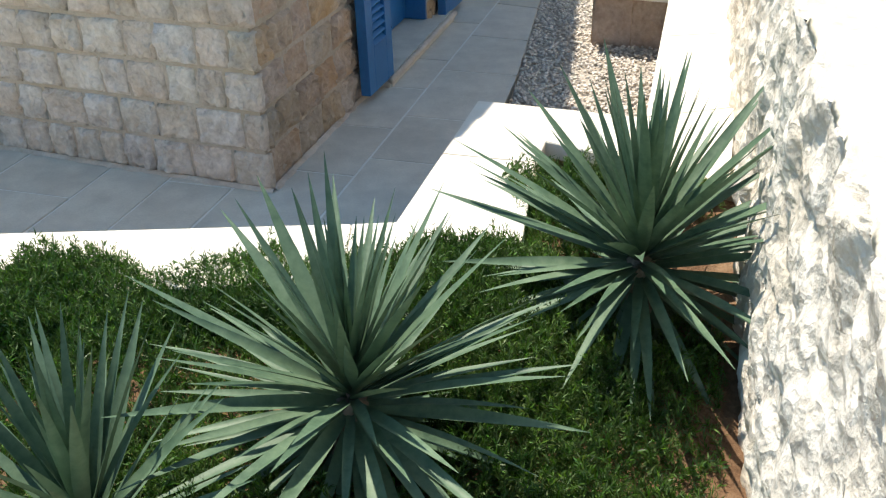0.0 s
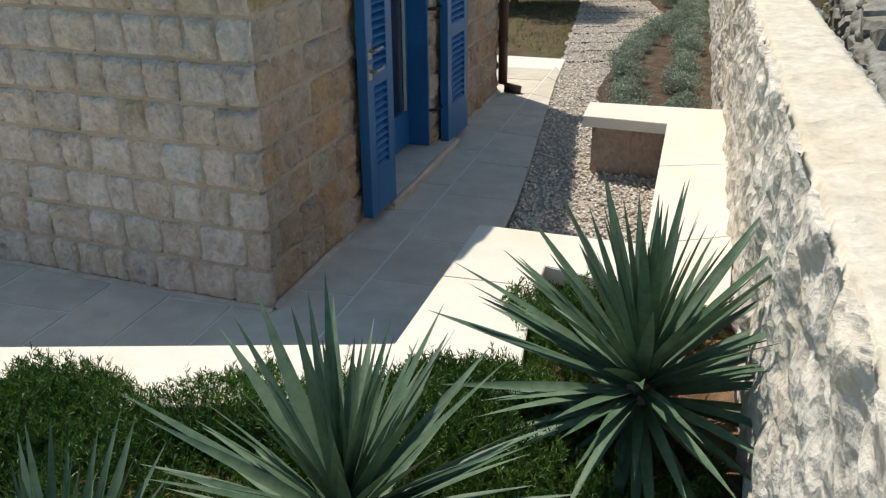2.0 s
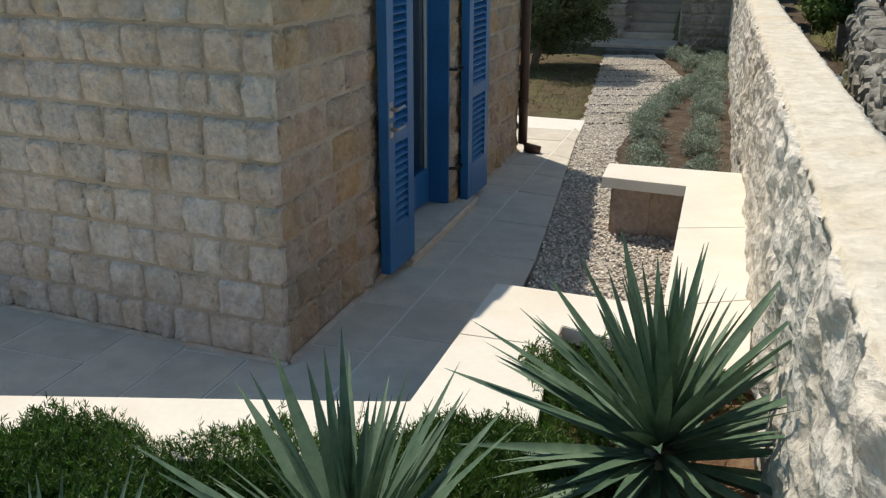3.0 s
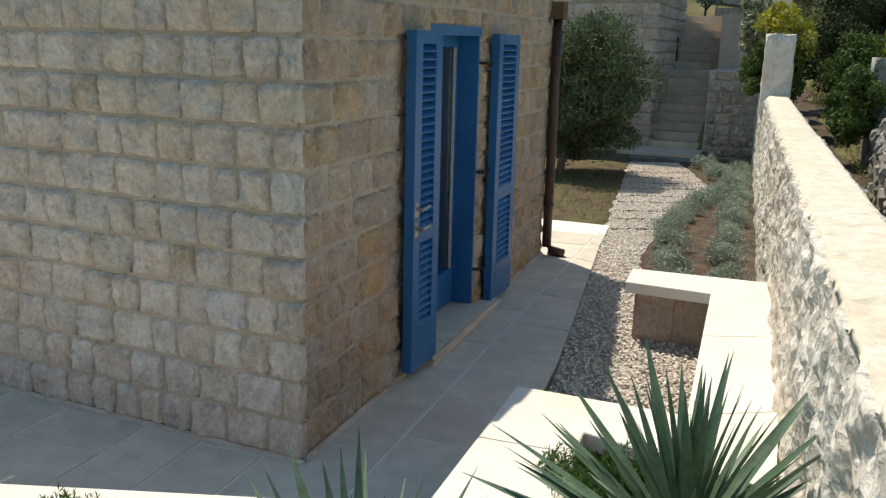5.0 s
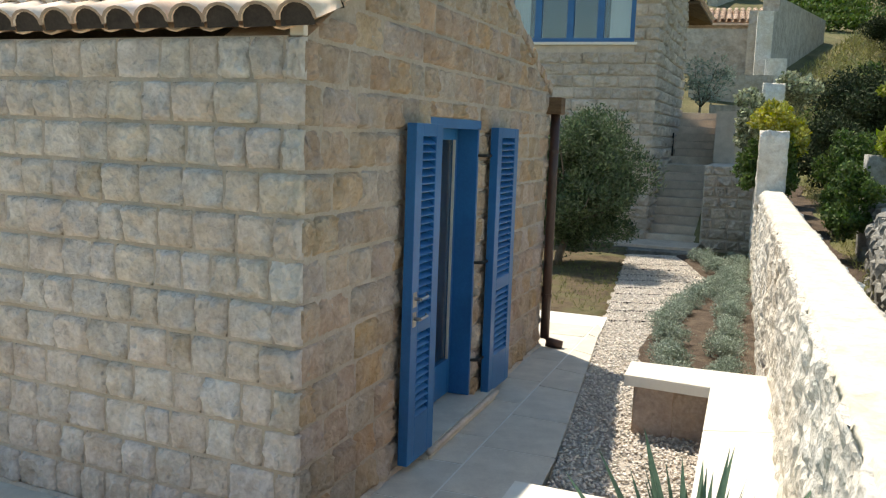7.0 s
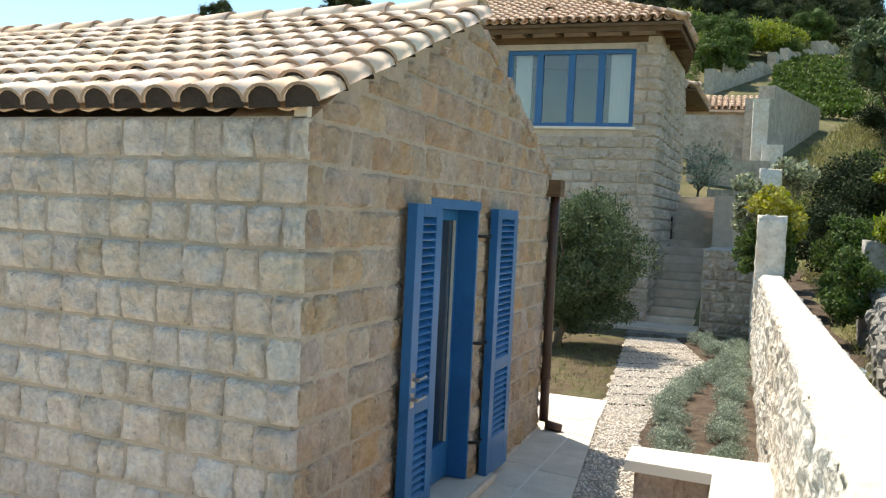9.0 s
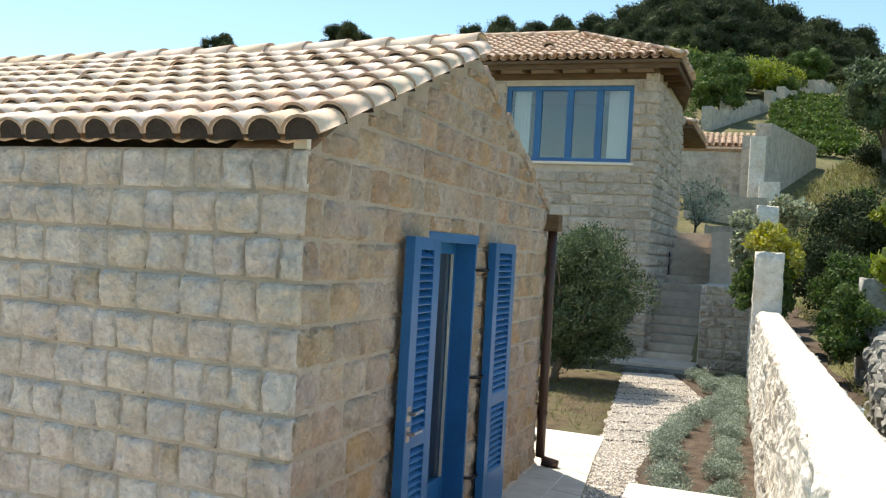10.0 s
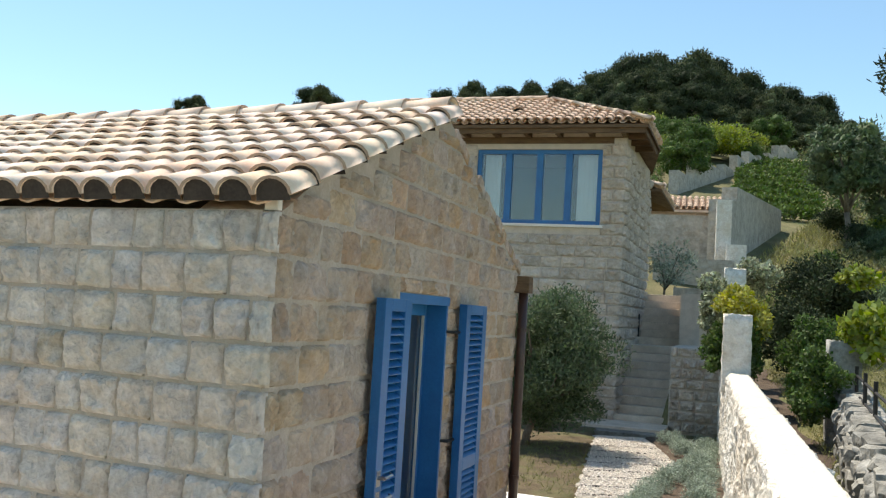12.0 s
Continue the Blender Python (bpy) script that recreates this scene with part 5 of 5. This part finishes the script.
stone_wall("wall_upper_one", (16.7, 42.9), (11.65, 34.75), 2.0, 7.8, 7.5, 0.6, FARWALL, "long grey stone terrace wall climbing the slope")
stone_wall("wall_upper_seven", (11.647, 34.745), (10.6, 33.0), 2.0, 6.95, 6.75, 0.6, FARWALL, "lower end of the long grey terrace wall")
stone_wall("wall_upper_two", (10.55, 31.9), (11.05, 31.75), 2.0, 6.6, 6.6, 0.7, RUBBLE, "bright stone end of the terrace wall")
stone_wall("wall_upper_three", (10.7, 31.2), (11.35, 31.0), 2.0, 4.95, 4.95, 0.7, RUBBLE, "low stepped stone end block")
stone_wall("wall_upper_four", (8.7, 34.6), (11.3, 33.9), 2.0, 6.25, 6.25, 0.5, FARWALL, "grey stone terrace wall below the tiled roof")
stone_wall("wall_upper_five", (8.2, 31.4), (10.8, 30.6), 2.0, 4.35, 4.35, 0.5, FARWALL, "low grey stone terrace wall")
stone_wall("wall_upper_six", (7.3, 25.6), (8.6, 25.2), 2.0, 3.1, 3.1, 0.5, FARWALL, "low stone kerb wall above the steps")
hill_a, hill_b = Vector((15.3, 53.6)), Vector((36.5, 86.0))
for k in range(11):
    p, q = hill_a.lerp(hill_b, k / 11), hill_a.lerp(hill_b, (k + 0.985) / 11)
    z = 11.35 + 9.0 * (k + 0.4 * math.sin(k * 1.7)) / 11
    stone_wall("wall_hill", p, q, min(float(land(*p)), float(land(*q))) - 1.0, z, z - 0.12, 0.6, FARWALL, "grey stepped stone wall climbing the hillside")

far = thing("tiled_outbuilding", (10.5, 37, 2.5), "low stone outbuilding with rose tiled roof on the terrace", "house")
OM = axes(Vector((0.956, -0.294, 0)), Vector((0.294, 0.956, 0)), UP, Vector((8.6, 37.2, 0)))
part("wall", join(wall_panel([(0, 1.5), (4.0, 1.5), (4.0, 6.7), (0, 6.7)], 4.0, OM)), TOWER_STONE, far)
oroof = roof_deck(far, [OM @ Vector(p) for p in ((-0.3, -0.4, 6.7), (4.2, -0.4, 6.7), (4.2, 2.0, 7.45), (-0.3, 2.0, 7.45))], 0.08, TILE_PAN)
tiled_slope(oroof, OM @ Vector((4.2, -0.4, 6.72)), -OM.col[0].xyz, OM.col[1].xyz, 0.3125, 18, 7, 0.25, 0.36, TILE_FAR, TILE_PAN, 140, 12, r0=0.11)
wing = thing("tower_wing", (5.6, 25.0, 3.0), "rear wing of the tower house with tiled eave", "house")
WM = axes(SR, SD, UP, T0 + SD * 6.6 - SR * 0.55)
part("wall", wall_panel([(-3, 1.0), (0.0, 1.0), (0, 5.65), (-3, 5.65)], 3.5, WM), TOWER_STONE, wing)
tower_roof(wing, WM, -3.3, 0.75, -0.5, 4.0, 5.67, 6.4, -1.4, TILE_FAR, "roof")

vent = tagged(put(new("roof_vent"), tower, Matrix.Translation(FM_ @ Vector((-2.49, 0.73, 6.5)))), "small tiled vent, its shaded hollow a dark-coloured box")
vt = tile_mesh("vent_tile", TILE_FAR, 0.40, 0.16, 0.14, 0.02)
put(new("vent_tile", vt), vent, FM_ @ Matrix.Translation((-2.49, 0.55, 6.53)) @ Matrix.Rotation(radians(6), 4, "X"))
# no real hole: a dark solid box paints the shaded hollow
part("opening", box(-2.60, -2.38, 0.62, 0.9, 6.45, 6.64, FM_), IRON, vent)

# ---- hill pines ----
def pine_meshes(seed, flat):
    """Trunk and crown of a pine ten metres tall."""
    r = np.random.default_rng(seed)
    rows, sets = [], [branch((0, 0, -0.5), (r.normal(0, 0.4), r.normal(0, 0.4), 8.2), 0.24, 0.07, 0.15, seed)]
    for k in range(34):
        t = r.uniform(0.0, 1) ** 0.8
        z = 2.6 + 6.8 * t
        reach = (3.1 * (1 - t) ** 0.6 + 0.5) if not flat else (3.4 * math.sin(math.pi * min(1, 0.25 + 0.7 * t)) + 0.3)
        a, q = r.uniform(0, 6.28), r.uniform(0.3, 1.0) ** 0.6
        p = (math.cos(a) * reach * q, math.sin(a) * reach * q, z)
        s = r.uniform(0.7, 1.5)
        rows.append((*p, s * 1.1, s * 1.1, s * 0.8))
        if k < 12:
            sets.append(branch((0, 0, z - 0.8), p, 0.09, 0.02, 0.12, seed + k))
    return mesh("trunk", *join(*sets), BARK, True), clumps(rows, 340, 0.34, 0.12, PINE_SUNLIT if seed % 5 in (1, 3) else PINE, "crown", 0.3, 0.6, core=0.58)


PINES = [pine_meshes(90 + k, k % 2 == 0) for k in range(5)]
PEAKS = ((0.9, 13.8), (2.8, 14.3), (5.0, 14.1), (6.5, 14.4), (8.6, 14.6), (10.7, 15.2), (12.1, 15.6), (13.2, 16.1), (14.2, 16.1), (15.3, 15.6), (16.1, 15.9), (16.8, 16.3), (17.7, 15.9), (18.6, 14.8),
         (19.6, 15.1), (20.3, 14.3), (21.4, 14.1), (22.0, 14.2), (22.8, 13.5), (23.9, 13.7), (24.6, 12.7), (25.6, 12.2), (26.6, 11.7), (28.5, 11.3))
SKY_AZ, SKY_EL = [a for a, e in PEAKS], [e for a, e in PEAKS]


def pine(az, el, d, k):
    x, y = d * math.sin(radians(az)), d * math.cos(radians(az))
    z = float(land(x, y))
    top = 2.06 + d * math.tan(radians(el))
    s = (top - z) / 9.6
    if s < 0.28:
        return
    w = min(1.4, max(s * 0.85, 0.6))
    ob = thing("pine_tree", (x, y, z), "dark green pine on the wooded hilltop", "pine tree", "pines on the hill")
    m = Matrix.Translation((x, y, z)) @ Matrix.Rotation(k * 1.3, 4, "Z") @ Matrix.Diagonal((w, w, s, 1))
    for nm, me in zip(("trunk", "crown"), PINES[k % 5]):
        put(new(nm, me), ob, m)


for k, (az, el) in enumerate(((-15.2, 11.8), (-14.5, 12.0), (-7.6, 13.2), (-6.9, 13.35), (-6.0, 12.9)) + PEAKS):
    pine(az, el, 132 + 6 * (k % 3), k)
r_ = np.random.default_rng(95)
for k in range(48):
    az = 0.5 + 27 * (k + r_.uniform(0, 0.9)) / 48
    pine(az, float(np.interp(az, SKY_AZ, SKY_EL)) - r_.uniform(0.35, 1.1), r_.uniform(118, 130), k)
for k in range(40):
    az = 7 + 20 * (k + r_.uniform(0, 0.9)) / 40
    pine(az, float(np.interp(az, SKY_AZ, SKY_EL)) - r_.uniform(1.4, 3.0), r_.uniform(92, 116), k + 3)
for (x, y, z), (a, b, c), mat, label in (
        ((18.15, 37.9, 9.5), (1.75, 1.7, 1.95), OLIVE, "tall grey-green evergreen oak on the slope"),
        ((20.6, 39.0, 9.2), (1.8, 1.7, 1.9), OLIVE, "grey-green evergreen oak on the slope"),
        ((18.9, 63.3, 15.2), (2.1, 1.9, 1.7), BROAD, "green broadleaf tree below the pine wood"),
        ((17.0, 57.5, 12.9), (2.0, 1.8, 1.2), BROAD, "low green broadleaf tree below the pine wood"),
        ((34.4, 88.5, 21.6), (2.6, 2.3, 1.9), BROAD, "rounded green tree below the pine wood")):
    tree("hillside_oak", (x, y, float(land(x, y)) - 0.1), (x, y, z), (a, b, c), 46, 150, (0.22, 0.09), mat, label, "tree", int(x * 7), 0.3 * (a + c) / 2, 0.16, 8, core=0.6)
tree("roadside_tree", (8.4, 14.2, 1.2), (7.86, 14.2, 6.25), (0.55, 0.7, 0.75), 26, 60, (0.14, 0.035), PINE, "thin dark tree at the lane", "tree", 67, 0.26, 0.06, 8)

sprigs(7000, (11, 26), (27, 46), lambda x, y: land(x, y) + 0.22, lambda x, y: x > 10.75 + (y - 32.1) * 0.633 + 0.9, 5, 0.30, 0.03, DRYGRASS, "hillside_grass", "tall dry grass beside the terrace wall", 36, 0.3, 0.4)
scrub = []
r_ = np.random.default_rng(97)
for k in range(900):
    d, az = 26 + 92 * r_.random() ** 0.8, r_.uniform(11, 32)
    x, y = d * math.sin(radians(az)), d * math.cos(radians(az))
    if (15.0 < az < 24.6 and 44 < d < 86) or (y < 46 and x < 10.75 + (y - 32.1) * 0.633 + 2.6):
        continue
    if y < 46 and r_.random() < 0.45:
        continue
    q = r_.uniform(0.35, 0.8) * (0.7 + d / 90)
    scrub.append((x, y, float(land(x, y)) + q * 0.4, q, q, q * 0.75))
ob = new("hillside_scrub", clumps(scrub[::2], 110, 0.24, 0.11, SCRUB, "hillside_scrub", 0.3, 0.3))
tagged(ob, "low grey-green scrub covering the dry slope", "scrub", kind="stuff")
ob = new("hillside_scrub", clumps(scrub[1::2], 110, 0.24, 0.11, BROAD, "hillside_scrub", 0.3, 0.3))
tagged(ob, "low dark green scrub covering the dry slope", "scrub", kind="stuff")
vines = []
for row in range(9):
    for k in range(30):
        az, d = radians(19.4 + 4.6 * k / 29), 50 + row * 3.4
        vines.append((d * math.sin(az), d * math.cos(az)))
vp = np.array(vines) + rng.normal(0, 0.15, (len(vines), 2))
vz = land(vp[:, 0], vp[:, 1])
vineyard = new("vineyard_rows", clumps([(x, y, z + 0.45, 0.34, 0.34, 0.36) for (x, y), z in zip(vp, vz)], 60, 0.22, 0.13, VINE, "vineyard_rows", 0.2, 0.4))
tagged(vineyard, "green vine rows on the terraced hillside", "vineyard", kind="stuff")

# ---- stones of the walls and slabs of the paving ----
gst = courses(GW - 0.0, 0.0, EAVE + 0.0, 0.206, 0.30, 201, gable_fit) + courses(GW, EAVE, APEX, 0.2, 0.30, 202, gable_fit)
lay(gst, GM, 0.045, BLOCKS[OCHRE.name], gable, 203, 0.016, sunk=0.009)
lay([(-b, -a, c, d) for a, b, c, d in sorted(courses(LONG, 0.0, EAVE + 0.004, 0.206, 0.215, 204, lambda a, b, c, d: [(a, b, c, d)], -0.03))], LM, 0.045, BLOCKS[STONE.name], front, 205, 0.020, limit=260, sunk=0.004)


def tower_fit(a, b, c, d):
    """Front stones of the tower, measured leftward from the corner."""
    out = []
    spans = [(a, b)]
    if d > WZ0 + 0.02 and c < WZ1 - 0.02 and b > -WX1 and a < -WX0:
        spans = [(a, min(b, -WX1)), (max(a, -WX0), b)]
    return [(p, q, c, d) for p, q in spans if q - p > 0.08]


lay([(-b, -a, c, d) for a, b, c, d in courses(TW, 0.0, 5.7, 0.24, 0.44, 206, tower_fit, -0.03)], FM_, 0.095, BLOCKS[TOWER_STONE.name], tf, 207, 0.018, limit=280, sunk=0.008)
lay([(a, b, c, d) for a, b, c, d in courses(TD, 0.0, 5.7, 0.24, 0.44, 208, lambda a, b, c, d: [(a, b, c, d)])], RM_, 0.095, BLOCKS[TOWER_STONE.name], ts, 209, 0.018, limit=200, sunk=0.008)

lay(courses(1.06, -0.05, 1.62, 0.21, 0.27, 211, lambda a, b, c, d: [(a, b, c, d)]), TM, 0.09, BLOCKS[TOWER_STONE.name], terrace, 212, 0.03)
LEG = axes(Vector((0.938, -0.3466, 0)), Vector((0.3466, 0.938, 0)), UP, Vector((1.39, 6.235, 0)))
lay(courses(0.50, -0.04, ZB - TH - 0.01, 0.36, 0.25, 213, lambda a, b, c, d: [(a, b, c, d)]), LEG, 0.03, BLOCKS[OCHRE.name], bench_leg, 214, 0.006)


def pave_slabs():
    """Slabs in courses along the gable, cut to the outline of the paving."""
    r = np.random.default_rng(210)
    edge_r = lambda p: p.x < (0.56 + (p.y - 4.7) * 0.2405 if p.y > 4.7 else 0.2 + (p.y - 2.7) * 0.18)
    made = 0
    n = -6.0
    while n < 2.2:
        w = float(r.choice((0.38, 0.46, 0.56)))
        u = -2.4 + r.uniform(0, 0.4)
        while u < 6.6:
            l = r.uniform(0.5, 0.95)
            pts = [(u + 0.007, n + 0.007), (u + l - 0.007, n + 0.007), (u + l - 0.007, n + w - 0.007), (u + 0.007, n + w - 0.007)]
            P = [C0 + GD * a + GN * b for a, b in pts]
            u += l
            inside_house = max(b for a, b in pts) < -0.05 and min(a for a, b in pts) > 0.05 and max(a for a, b in pts) < GW - 0.05
            if inside_house or any(p.y < 2.75 for p in P) or any(p.x < -5.5 for p in P) or any(p.y > 10.45 - (p.x - 1.6) * 0.4 for p in P):
                continue
            if not all(edge_r(p) for p in P):
                if not any(edge_r(p) for p in P):
                    continue
                Q = []
                for p in P:
                    x = min(p.x, 0.555 + (p.y - 4.7) * 0.2405 if p.y > 4.7 else 0.195 + (p.y - 2.7) * 0.18)
                    Q.append(Vector((x, p.y, 0)))
                P = Q
            z = r.normal(0, 0.001)
            part("paving_slab", slab([tuple(p.xy) for p in P], -0.05, z, 0.002), PAVE, pavement)
            made += 1
        n += w


pave_slabs()
